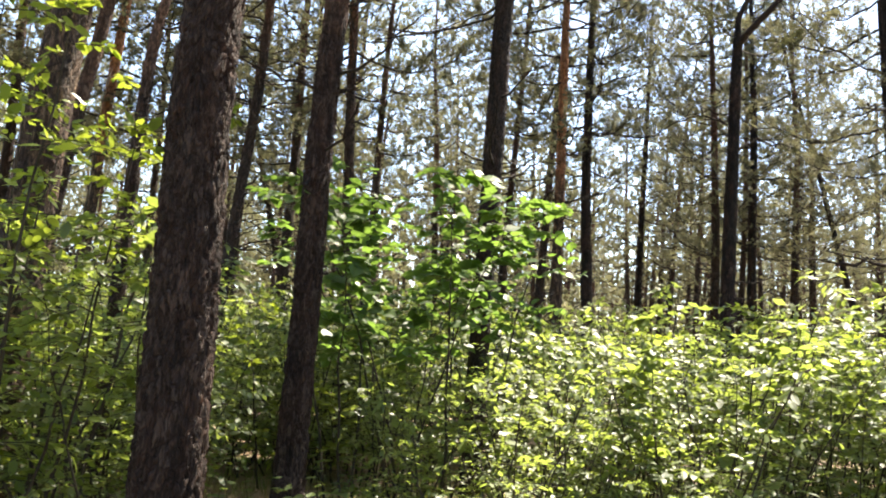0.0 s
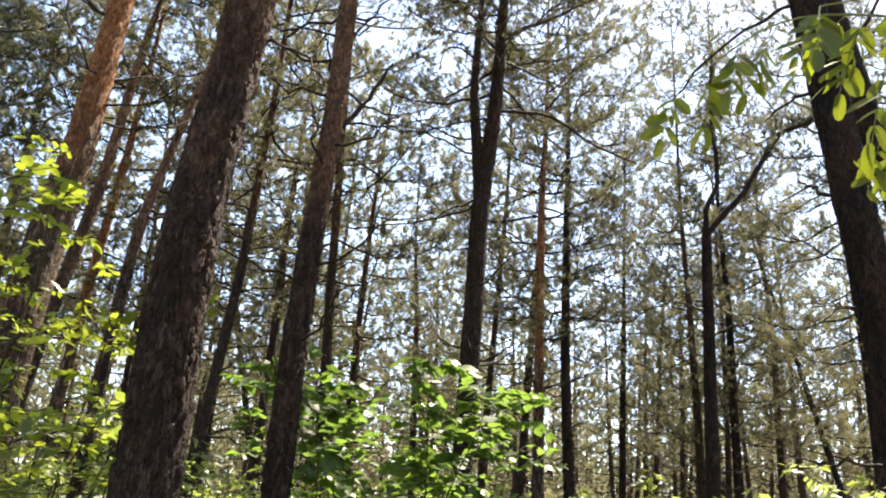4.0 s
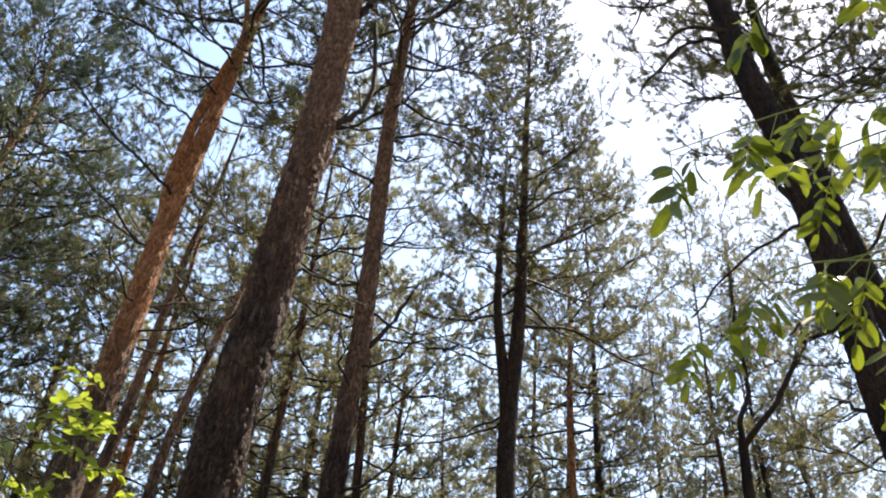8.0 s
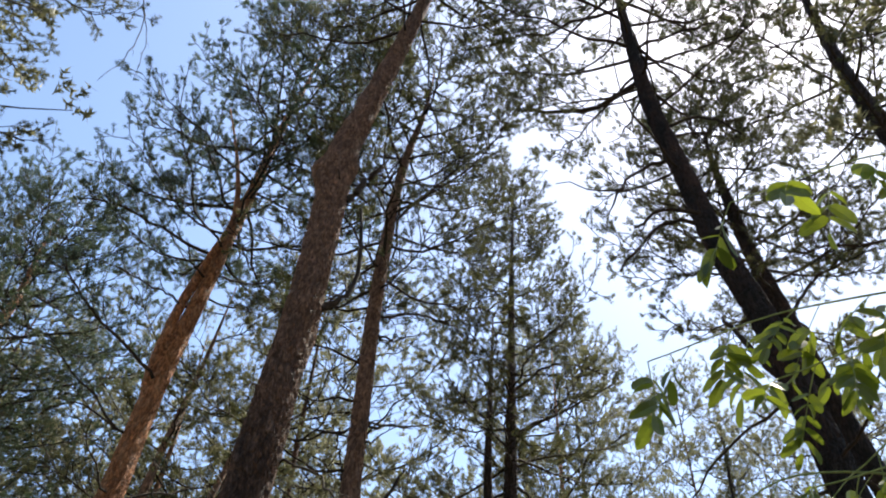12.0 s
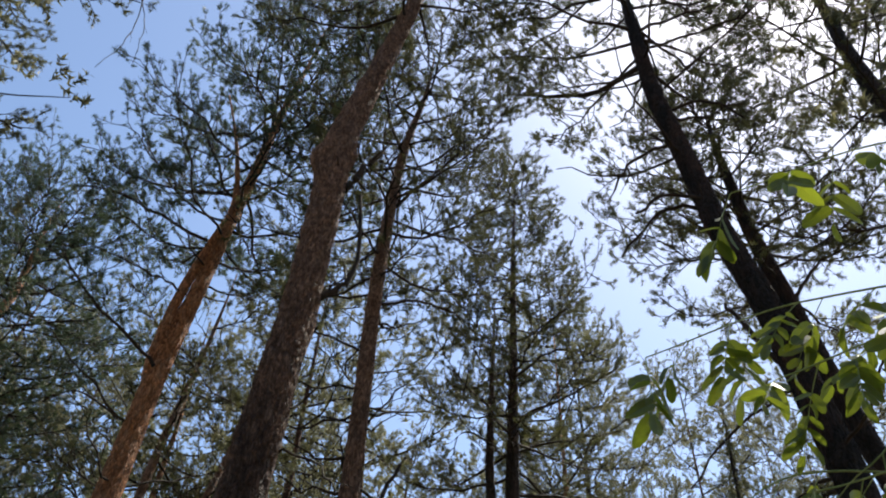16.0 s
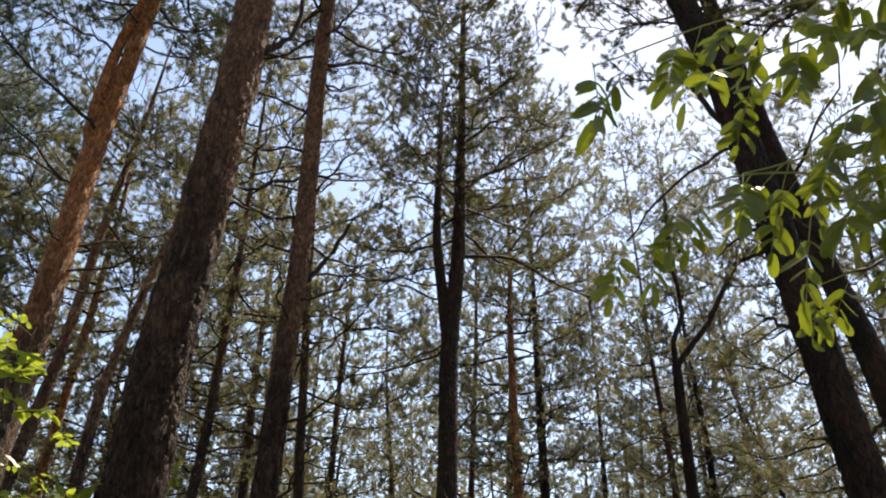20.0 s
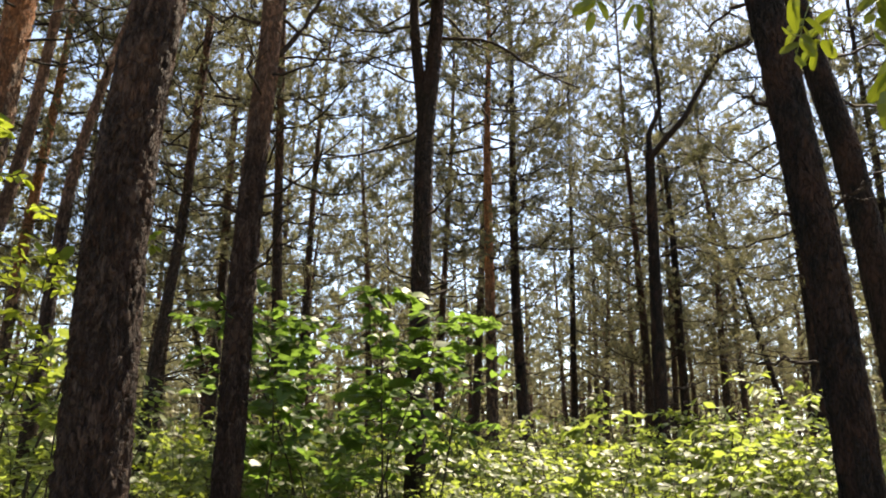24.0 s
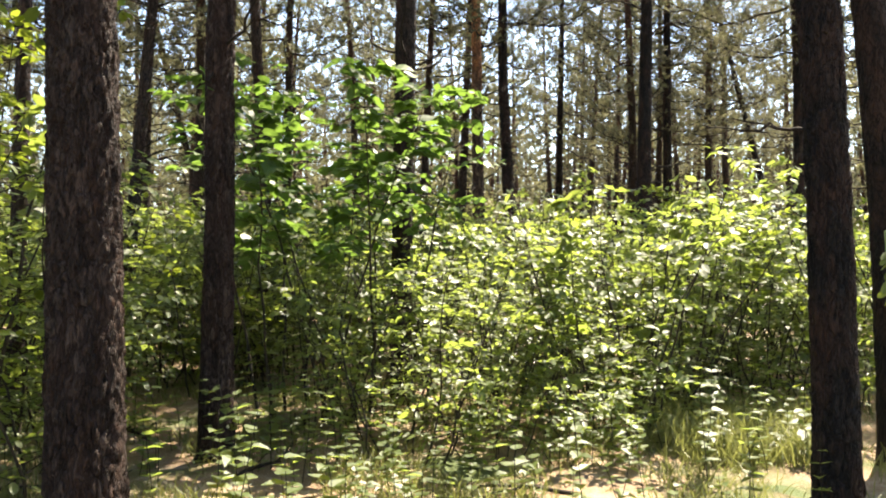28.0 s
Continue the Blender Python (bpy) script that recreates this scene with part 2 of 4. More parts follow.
def smooth_line(pts, n):
    """A smooth curve of n points through the rows of pts (Catmull-Rom)."""
    p = np.asarray(pts, float)
    q = np.vstack([2 * p[0] - p[1], p, 2 * p[-1] - p[-2]])
    u = np.linspace(0, len(p) - 1 - 1e-6, n)
    i = u.astype(int)
    t = (u - i)[:, None]
    a, b, c, d = q[i], q[i + 1], q[i + 2], q[i + 3]
    return 0.5 * (2 * b + (c - a) * t + (2 * a - 5 * b + 4 * c - d) * t ** 2 + (3 * b - a - 3 * c + d) * t ** 3)


def tube(bits, pts, radii, sides=6):
    """A tapered round limb along pts, closed at its tip."""
    p = np.asarray(pts, float)
    r = np.broadcast_to(np.asarray(radii, float), (len(p),))
    d = unit(np.gradient(p, axis=0))
    up = np.where(np.abs(d[:, 2:3]) > 0.9, [[1.0, 0, 0]], [[0, 0, 1.0]])
    a = unit(np.cross(d, up))
    b = np.cross(d, a)
    th = np.arange(sides) * 2 * math.pi / sides
    ring = p[:, None] + r[:, None, None] * (np.cos(th)[None, :, None] * a[:, None] + np.sin(th)[None, :, None] * b[:, None])
    n = len(p)
    k, j = np.meshgrid(np.arange(n - 1), np.arange(sides), indexing="ij")
    j2 = (j + 1) % sides
    quads = np.stack([k * sides + j, k * sides + j2, (k + 1) * sides + j2, (k + 1) * sides + j], -1).reshape(-1, 4)
    tip = np.array([[(n - 1) * sides + i, (n - 1) * sides + (i + 1) % sides, n * sides] for i in range(sides)])
    bits.add(np.vstack([ring.reshape(-1, 3), p[-1] + d[-1] * r[-1]]), quads, tip)


def sticks(bits, a, b, r0, r1):
    """Many straight thin twigs at once, three-sided, from each a to its b."""
    d = unit(b - a)
    up = np.where(np.abs(d[:, 2:3]) > 0.9, [[1.0, 0, 0]], [[0, 0, 1.0]])
    s = unit(np.cross(d, up))
    t = np.cross(d, s)
    ring = [(s * math.cos(k * 2.0944) + t * math.sin(k * 2.0944)) for k in range(3)]
    v = np.stack([a + r * r0 for r in ring] + [b + r * r1 for r in ring], 1)
    q = np.array([[0, 1, 4, 3], [1, 2, 5, 4], [2, 0, 3, 5]])
    bits.add(v.reshape(-1, 3), (np.arange(len(a))[:, None, None] * 6 + q).reshape(-1, 4))


def plates(u, v, nu, rng):
    """Cracked plates: how far (u, v) lies from the border of its cell; u is periodic with nu cells."""
    tab = rng.random((nu, 997, 3))
    iu, iv = np.floor(u).astype(int), np.floor(v).astype(int)
    near, second, lift = np.full(u.shape, 9.0), np.full(u.shape, 9.0), np.zeros(u.shape)
    for du in (-1, 0, 1):
        for dv in (-1, 0, 1):
            c = tab[(iu + du) % nu, (iv + dv) % 997]
            dist = np.hypot(iu + du + c[..., 0] - u, iv + dv + c[..., 1] - v)
            hit = dist < near
            second = np.where(hit, near, np.minimum(second, dist))
            lift = np.where(hit, c[..., 2], lift)
            near = np.where(hit, dist, near)
    return np.clip((second - near) / 0.2, 0, 1), lift


def trunk_mesh(line, dia, sides, step, rng, relief=0.016, rough_to=8.0, plate=(0.05, 0.12), knots=()):
    """A furrowed trunk. line: function of height to the axis; dia: function of height to the diameter."""
    top = line["top"]
    z = [line["bottom"]]
    while z[-1] < top:
        z.append(z[-1] + step * (1.0 if z[-1] < 9 else 2.2))
    z = np.array(z)
    c = line["axis"](z)
    r = dia(z) / 2
    r = r * (1 + 0.18 * np.exp(-np.maximum(z, 0) / 0.14))
    th = np.arange(sides) * 2 * math.pi / sides
    Z, TH = np.meshgrid(z, th, indexing="ij")
    nu = max(5, int(round(math.pi * dia(np.array([1.0]))[0] / plate[0])))
    wob = 0.35 * np.sin(Z * 5.1 + TH * 2) + 0.2 * np.sin(Z * 13.7 + 1.7 * TH * 3)
    edge, lift = plates(TH / (2 * math.pi) * nu + wob, Z / plate[1] + 0.3 * np.sin(TH * 5), nu, rng)
    edge2, lift2 = plates(TH / (2 * math.pi) * nu * 2 + wob, Z / plate[1] * 2.2, nu * 2, rng)
    fade = np.clip(1 - (Z - rough_to * 0.4) / rough_to, 0.75, 1)
    bump = relief * fade * (edge * (0.45 + 0.55 * lift) + 0.35 * edge2 * (0.3 + 0.7 * lift2) - 1.1)
    lump = 0.02 * np.sin(TH * 2 + Z * 0.9) + 0.015 * np.sin(TH * 3 - Z * 2.1)
    R = r[:, None] * (1 + lump) + bump * np.minimum(1, r[:, None] / 0.08)
    for kz, ka, size in knots:                                 # swellings where limbs once stood
        turn = np.angle(np.exp(1j * (TH - ka)))
        R = R + size * np.exp(-((Z - kz) / 0.16) ** 2 - (turn / 0.8) ** 2)
    p = np.stack([c[:, None, 0] + R * np.cos(TH), c[:, None, 1] + R * np.sin(TH), Z], -1)
    n = len(z)
    k, j = np.meshgrid(np.arange(n - 1), np.arange(sides), indexing="ij")
    j2 = (j + 1) % sides
    quads = np.stack([k * sides + j, k * sides + j2, (k + 1) * sides + j2, (k + 1) * sides + j], -1).reshape(-1, 4)
    b = Bits()
    b.add(p.reshape(-1, 3), quads)
    return b


def needles_at(bits, at, way, rng, count, length, width, shoot=0.10):
    """Bottle-brush shoots: count needles set along each shoot and leaning forward off it."""
    n = len(at) * count
    w = np.repeat(unit(way), count, 0)
    run = shoot * rng.uniform(0.7, 1.3, (len(at), 1))
    o = np.repeat(at, count, 0) + w * np.repeat(run, count, 0) * rng.random((n, 1))
    off = rng.normal(0, 1, (n, 3))
    off = unit(off - w * np.sum(off * w, 1, keepdims=True))
    a = np.clip(rng.normal(1.0, 0.32, (n, 1)), 0.15, 1.7)
    d = w * np.cos(a) + off * np.sin(a)
    ln = length * rng.uniform(0.7, 1.2, (n, 1))
    side = unit(np.cross(d, rng.normal(0, 1, (n, 3)))) * width * 0.5
    v = np.stack([o - side, o + side, o + d * ln], 1).reshape(-1, 3)
    bits.add(v, None, np.arange(n)[:, None] * 3 + np.array([[0, 1, 2]]))


def limb_curve(start, az, rise, length, rng, droop=0.10, n=9):
    """A pine limb: leaves the trunk, sags a little and turns up at its end, with kinks."""
    t = np.linspace(0, 1, n)
    d = np.array([math.sin(az), math.cos(az), 0.0])
    side = np.array([d[1], -d[0], 0.0])
    kink = np.cumsum(rng.normal(0, 0.035, (n, 2)), 0) * length * t[:, None] ** 0.5
    z = length * (rise * t - droop * np.sin(t * math.pi) + 0.12 * t ** 2.5)
    return start + d * (length * t)[:, None] + side * kink[:, :1] + np.array([0, 0, 1.0]) * (z + kink[:, 1])[:, None]


def foliage_on(limb, rng, wood_bits, tufts, subs, sub_len, bare=0.35, per=6):
    """Side branches fanning out on both sides of a limb, with the places and ways of their needle shoots."""
    n = len(limb)
    up = np.array([0, 0, 1.0])
    seg = []
    for k in range(subs):
        t = bare + (1 - bare) * (k + rng.random()) / subs
        x = t * (n - 1)
        i = min(int(x), n - 2)
        p = limb[i] + (limb[i + 1] - limb[i]) * (x - i)
        fwd = unit(limb[i + 1] - limb[i])
        side = unit(np.cross(fwd, up)) * (1 if k % 2 else -1)
        spread = 0.95 if k < subs - 1 else 0.25
        d = unit(fwd * 0.75 + side * spread * rng.uniform(0.5, 1.2) + up * rng.normal(0.12, 0.28))
        ln = sub_len * rng.uniform(0.55, 1.25) * (1.15 - 0.5 * t)
        w = np.linspace(0, 1, 5)[:, None]
        q = p + d * w * ln + up * w ** 2 * ln * 0.28
        q[1:] += np.cumsum(rng.normal(0, 0.05 * ln, (4, 3)), 0)
        seg += [(q[0], q[2], 0.009), (q[2], q[4], 0.006)]
        for j in range(per):
            u = 1.0 if j == 0 else rng.uniform(0.30, 1.0)
            y = u * 4
            m = min(int(y), 3)
            at = q[m] + (q[m + 1] - q[m]) * (y - m)
            ahead = unit(q[m + 1] - q[m])
            way = unit(ahead + (rng.normal(0, 0.65, 3) if j else rng.normal(0, 0.2, 3)) + up * 0.30)
            reach = 0.0 if j == 0 else ln * rng.uniform(0.0, 0.42)
            tip = at + way * reach
            if reach > 0.06:
                seg.append((at, tip, 0.0045))
            tufts.append((tip, way))
            if reach > 0.10:
                tufts.append((at + way * reach * 0.5, unit(way + rng.normal(0, 0.5, 3))))
    if wood_bits and seg:
        r = np.array([g for _, _, g in seg])[:, None]
        sticks(wood_bits, np.array([a for a, _, _ in seg]), np.array([b for _, b, _ in seg]), r, r * 0.6)


def axis_of(base, stations):
    """The trunk's line and thickness from stations (height, sideways offset, diameter); sideways is square to the way from the origin."""
    s = np.array(sorted(stations), float)
    n = np.array(base, float) / np.linalg.norm(base)
    lat = np.array([n[1], -n[0]])
    w = np.linspace(-1, 1, 7) * 0.35

    def smoothed(z, col):
        z = np.asarray(z, float)
        return np.mean([np.interp(z + d, s[:, 0], s[:, col]) for d in w], 0)

    def axis(z):
        return smoothed(z, 1)[:, None] * lat

    return {"axis": axis, "dia": lambda z: smoothed(z, 2), "bottom": -0.25, "top": s[-1, 0], "lat": lat, "n": n}


def pine(base, stations, material, label, seed, sides=40, step=0.05, relief=0.012, limbs=(), crown=(8.0, 2.2, 26), fork=None,
         tuft=30, needle=(0.058, 0.0075), shoot=0.075, group="pines near the camera", per=6, dead=5, knots=(), shape="dome", subs=(6, 6.0), sub_len=0.5, green=None, bare=0.25):
    """A pine with its trunk, its bare limbs (paths of sideways offset and height) and a crown of limbs with needles."""
    rng = np.random.default_rng(seed)
    line = axis_of(base, stations)
    tree = thing("pine_tree", (*base, 0), label, "tree", group)
    lat, nrm = line["lat"], line["n"]
    swell = [(z, math.atan2(lat[1] * s, lat[0] * s), size) for z, s, size in knots]
    part("trunk", trunk_mesh(line, line["dia"], sides, step, rng, relief, knots=swell), material, tree)
    if fork:
        b = Bits()
        c = smooth_line([(s * lat[0], s * lat[1], z) for s, z, _ in fork], 26)
        tube(b, c, np.interp(np.linspace(0, 1, 26), np.linspace(0, 1, len(fork)), [d / 2 for _, _, d in fork]), 14)
        part("trunk", b, material, tree, "thinner second stem of the forked trunk")
    tufts, small = [], Bits()
    for path, thick, leafy_end in limbs:
        deep = rng.uniform(-0.35, 0.35)
        run = np.linspace(0, 1, len(path)) * abs(path[-1][0] - path[0][0]) * deep
        c = smooth_line([(s * lat[0] + q * nrm[0], s * lat[1] + q * nrm[1], z) for (s, z), q in zip(path, run)], 14)
        c[2:] += rng.normal(0, 0.012, (12, 3))
        b = Bits()
        tube(b, c, np.linspace(thick, thick * 0.4, 14), 7)
        for _ in range(3 if leafy_end == 0 else 5):
            i = rng.integers(4, 12)
            d = unit(unit(c[i + 1] - c[i]) + rng.normal(0, 0.55, 3))
            tube(b, c[i] + d * np.linspace(0, rng.uniform(0.1, 0.35), 4)[:, None] + rng.normal(0, 0.01, (4, 3)) * [[0], [1], [1], [1]], np.linspace(thick * 0.4, 0.003, 4), 4)
        part("branch", b, LIMB, tree, "bare dead branch" if leafy_end == 0 else "")
        if leafy_end:
            foliage_on(c, rng, small, tufts, leafy_end, 0.45, 0.45, per)
    z0, reach, count = crown
    top = line["top"]
    for _ in range(dead):                                      # bare dead limbs below the crown
        z = rng.uniform(0.35, 1.0) * z0
        start = np.array([*line["axis"](np.array([z]))[0], z])
        c = limb_curve(start, rng.uniform(0, 6.28), rng.uniform(-0.1, 0.45), rng.uniform(0.4, 1.1) * (0.6 + 0.1 * z), rng, 0.07, 8)
        c[2:] += np.cumsum(rng.normal(0, 0.03, (6, 3)), 0)
        b = Bits()
        tube(b, c, np.linspace(0.017, 0.005, 8), 5)
        for _ in range(3):
            i = rng.integers(2, 6)
            d = unit(unit(c[i + 1] - c[i]) + rng.normal(0, 0.6, 3))
            tube(b, c[i] + d * np.linspace(0, rng.uniform(0.1, 0.35), 4)[:, None], np.linspace(0.006, 0.002, 4), 3)
        part("branch", b, LIMB, tree, "bare dead branch")
    az = rng.uniform(0, 6.28)
    for k in range(count):
        f = (k + rng.uniform(0, 0.8)) / count
        z = z0 + (top - z0) * f
        az += 2.4 + rng.normal(0, 0.3)
        start = np.array([*line["axis"](np.array([z]))[0], z])
        if shape == "cone":
            ln = reach * (0.16 + 0.95 * (1 - f) ** 0.85) * rng.uniform(0.75, 1.15)
        else:
            ln = reach * (0.45 + 0.65 * math.sin(math.pi * min(1, 0.22 + 0.74 * f))) * (1 - 0.45 * max(0, f - 0.6)) * rng.uniform(0.7, 1.2)
        c = limb_curve(start, az, 0.02 + 0.42 * f + rng.normal(0, 0.10), ln, rng)
        b = Bits()
        tube(b, c, np.linspace(0.008 + 0.007 * ln, 0.004, len(c)), 5)
        part("branch", b, LIMB, tree)
        foliage_on(c, rng, small, tufts, int(subs[0] + subs[1] * ln), sub_len, bare, per)
    at = np.array([a for a, _ in tufts])
    way = np.array([w for _, w in tufts])
    tagged(part("twig", small, LIMB, tree), kind="stuff")
    b = Bits()
    needles_at(b, at, way, rng, tuft, *needle, shoot)
    tagged(part("crown", b, green or NEEDLE, tree, "open crown of grey-green needle tufts"), kind="stuff")
    return tree


# ---------------------------------------------------------------- ground
def forest_floor():
    n = 150
    u = np.linspace(-1, 1, n)
    g = np.sign(u) * (np.abs(u) * 14 + np.abs(u) ** 7 * 900)
    X, Y = np.meshgrid(g, g, indexing="ij")
    Y = Y + 6
    near = np.exp(-(np.hypot(X, Y) / 60) ** 2)
    Z = near * (0.035 * np.sin(X * 1.9 + 0.7 * Y) * np.sin(Y * 1.3) + 0.03 * np.sin(X * 4.3 - Y * 3.1) + 0.015 * np.sin(X * 9 + Y * 7.7))
    k, j = np.meshgrid(np.arange(n - 1), np.arange(n - 1), indexing="ij")
    q = np.stack([k * n + j, (k + 1) * n + j, (k + 1) * n + j + 1, k * n + j + 1], -1).reshape(-1, 4)
    b = Bits()
    b.add(np.stack([X, Y, Z], -1).reshape(-1, 3), q)
    me = b.mesh("ground", True)
    me.materials.append(SOIL)
    tagged(new("ground", me), "sandy forest floor with needle litter and moss", "ground", kind="structure")


forest_floor()


# ---------------------------------------------------------------- pines near the camera
pine((-1.43, 4.51), [(-0.3, 0.02, 0.451), (0.3, 0.0, 0.408), (1.74, -0.02, 0.374), (2.94, -0.06, 0.363), (3.9, -0.03, 0.346), (4.7, 0.05, 0.322), (5.5, 0.07, 0.313),
     (6.1, 0.12, 0.294), (7.5, 0.15, 0.293), (7.8, 0.13, 0.317), (8.2, 0.13, 0.326), (8.8, 0.22, 0.264), (9.2, 0.31, 0.257), (10.4, 0.51, 0.230), (12.0, 0.77, 0.187), (13.6, 0.92, 0.115), (15.2, 1.0, 0.029)],
     BARK_GREY, "tall pine with thick furrowed grey-brown bark", 11, sides=110, step=0.022, relief=0.030,
     limbs=[([(0.2, 6.25), (0.33, 6.32), (0.5, 6.71), (0.45, 7.59)], 0.036, 0), ([(0.2, 7.5), (0.29, 7.6), (0.4, 7.85), (0.55, 8.2)], 0.058, 0),
            ([(0.12, 4.8), (0.25, 4.78), (0.46, 4.7), (0.6, 4.51)], 0.012, 0), ([(0.1, 5.05), (0.23, 5.16), (0.36, 5.35), (0.43, 5.48)], 0.01, 0)],
     crown=(10.9, 2.0, 22), dead=0, knots=[(7.95, -1, 0.075), (8.1, 1, 0.04), (9.35, -1, 0.02), (8.75, 1, 0.02), (5.9, 1, 0.015), (4.9, -1, 0.015)])
pine((-1.16, 6.64), [(-0.3, 0.0, 0.31), (0.21, 0.0, 0.275), (1.86, 0.01, 0.235), (3.1, 0.0, 0.238), (4.33, 0.03, 0.224), (5.4, 0.08, 0.205), (6.83, 0.08, 0.186), (8.2, 0.06, 0.172),
     (10.3, 0.13, 0.145), (11.4, 0.24, 0.115), (12.4, 0.42, 0.075), (13.6, 0.5, 0.02)],
     BARK_GREY, "slender pine with furrowed bark and a dead snag", 12, sides=80, step=0.026, relief=0.024,
     limbs=[([(0.06, 5.1), (0.11, 5.25), (0.37, 5.73), (0.58, 6.18)], 0.038, 0), ([(0.03, 6.29), (0.24, 6.4), (0.45, 6.59)], 0.012, 0), ([(0.0, 6.53), (0.16, 6.62), (0.38, 6.69)], 0.010, 0),
            ([(0.04, 5.79), (-0.06, 6.17), (-0.13, 6.53)], 0.014, 0), ([(0.06, 4.5), (0.11, 4.57), (0.24, 4.64), (0.36, 4.73)], 0.016, 0), ([(0.1, 8.05), (0.54, 8.32), (1.08, 8.33)], 0.022, 5),
            ([(0.16, 9.74), (0.72, 10.44), (1.49, 11.38)], 0.024, 10), ([(0.05, 3.78), (0.19, 3.86), (0.29, 3.89)], 0.012, 0), ([(0.04, 2.22), (0.1, 2.26), (0.17, 2.30)], 0.022, 0)],
     crown=(8.4, 1.8, 44), dead=18)
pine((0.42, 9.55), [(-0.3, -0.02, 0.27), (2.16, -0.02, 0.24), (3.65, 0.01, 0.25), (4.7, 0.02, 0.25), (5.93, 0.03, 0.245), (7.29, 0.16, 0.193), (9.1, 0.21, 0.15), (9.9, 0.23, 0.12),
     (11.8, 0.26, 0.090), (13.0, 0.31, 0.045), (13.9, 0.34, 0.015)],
     BARK_SHADED, "straight pine in shade-darkened bark, forked, with long bare lower limbs", 13, sides=48, step=0.04, relief=0.016,
     fork=[(0.02, 6.1, 0.17), (-0.02, 6.5, 0.164), (-0.13, 7.63, 0.125), (-0.11, 8.83, 0.095), (-0.08, 9.8, 0.06), (-0.05, 10.8, 0.02)],
     limbs=[([(0.1, 7.36), (0.19, 7.4), (0.85, 7.46), (1.54, 7.1), (2.13, 6.92)], 0.030, 3), ([(0.15, 8.1), (0.25, 8.12), (0.76, 8.39), (1.65, 8.64)], 0.024, 6),
            ([(0.2, 8.6), (0.27, 8.66), (0.84, 9.0), (1.42, 9.44), (1.85, 9.79)], 0.03, 7), ([(0.21, 9.27), (0.83, 9.84), (1.26, 9.92), (1.68, 9.83)], 0.024, 6),
            ([(0.0, 6.0), (-0.13, 5.93), (-0.77, 5.77), (-1.56, 5.69)], 0.02, 2), ([(0.0, 6.65), (-0.17, 6.69), (-0.7, 6.91), (-1.23, 6.93)], 0.018, 3),
            ([(0.08, 3.9), (0.15, 3.93), (0.32, 3.99), (0.52, 4.14)], 0.02, 0), ([(0.05, 7.2), (-0.01, 7.18), (-0.39, 7.04), (-0.83, 6.87)], 0.018, 3),
            ([(0.0, 8.0), (-0.09, 8.08), (-0.5, 8.26), (-0.68, 7.7)], 0.016, 2)],
     crown=(7.6, 1.75, 52), shape="cone", dead=14)
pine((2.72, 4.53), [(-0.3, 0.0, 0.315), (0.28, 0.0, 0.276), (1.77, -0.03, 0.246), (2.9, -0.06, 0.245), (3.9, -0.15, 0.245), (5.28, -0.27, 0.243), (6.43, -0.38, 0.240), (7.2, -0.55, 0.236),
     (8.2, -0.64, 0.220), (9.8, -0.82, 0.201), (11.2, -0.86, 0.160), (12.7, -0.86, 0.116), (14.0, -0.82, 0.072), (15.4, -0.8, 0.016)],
     BARK_BACKLIT, "dark pine trunk curving over, shaded from the sun", 14, sides=90, step=0.026, relief=0.02,
     limbs=[([(-0.85, 10.5), (-0.92, 10.55), (-1.6, 10.58), (-2.63, 11.46)], 0.05, 12), ([(-0.75, 9.35), (-0.82, 9.39), (-0.28, 9.2), (-0.03, 8.71)], 0.024, 3),
            ([(-0.7, 8.8), (-0.79, 8.84), (-1.24, 8.83), (-1.51, 8.47)], 0.026, 3), ([(-0.55, 7.7), (-0.59, 7.72), (-0.89, 7.93), (-1.21, 7.74)], 0.03, 2),
            ([(-0.33, 5.6), (-0.39, 5.71), (-0.61, 6.33), (-0.71, 6.57)], 0.034, 0), ([(-0.3, 5.6), (-0.46, 5.58), (-0.91, 5.42), (-1.31, 5.08)], 0.018, 0),
            ([(-0.08, 3.25), (-0.21, 3.27), (-0.27, 3.3), (-0.34, 3.32)], 0.016, 0), ([(-0.15, 4.0), (-0.3, 4.05), (-0.38, 4.1), (-0.46, 4.14)], 0.018, 0),
            ([(-0.05, 2.33), (-0.19, 2.34), (-0.34, 2.36), (-0.52, 2.34)], 0.016, 0), ([(-0.45, 7.5), (-0.95, 7.95), (-1.51, 7.61)], 0.026, 2),
            ([(-0.86, 11.2), (-0.3, 11.13), (0.17, 10.96)], 0.024, 5), ([(0.0, 3.25), (0.11, 3.33), (0.2, 3.38)], 0.014, 0)],
     crown=(10.2, 2.1, 36), dead=9, bare=0.4)
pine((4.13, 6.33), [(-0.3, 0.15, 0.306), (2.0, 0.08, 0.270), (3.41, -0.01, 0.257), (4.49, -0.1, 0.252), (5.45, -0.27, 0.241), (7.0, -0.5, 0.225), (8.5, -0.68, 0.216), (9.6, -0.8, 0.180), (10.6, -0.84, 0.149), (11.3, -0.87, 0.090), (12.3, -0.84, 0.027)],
     BARK_BACKLIT, "leaning pine in shade-darkened bark with a small flat crown", 15, sides=48, step=0.04, relief=0.014,
     limbs=[([(-0.62, 8.2), (-0.2, 8.7), (0.5, 8.9)], 0.025, 5)], crown=(8.3, 1.6, 34))
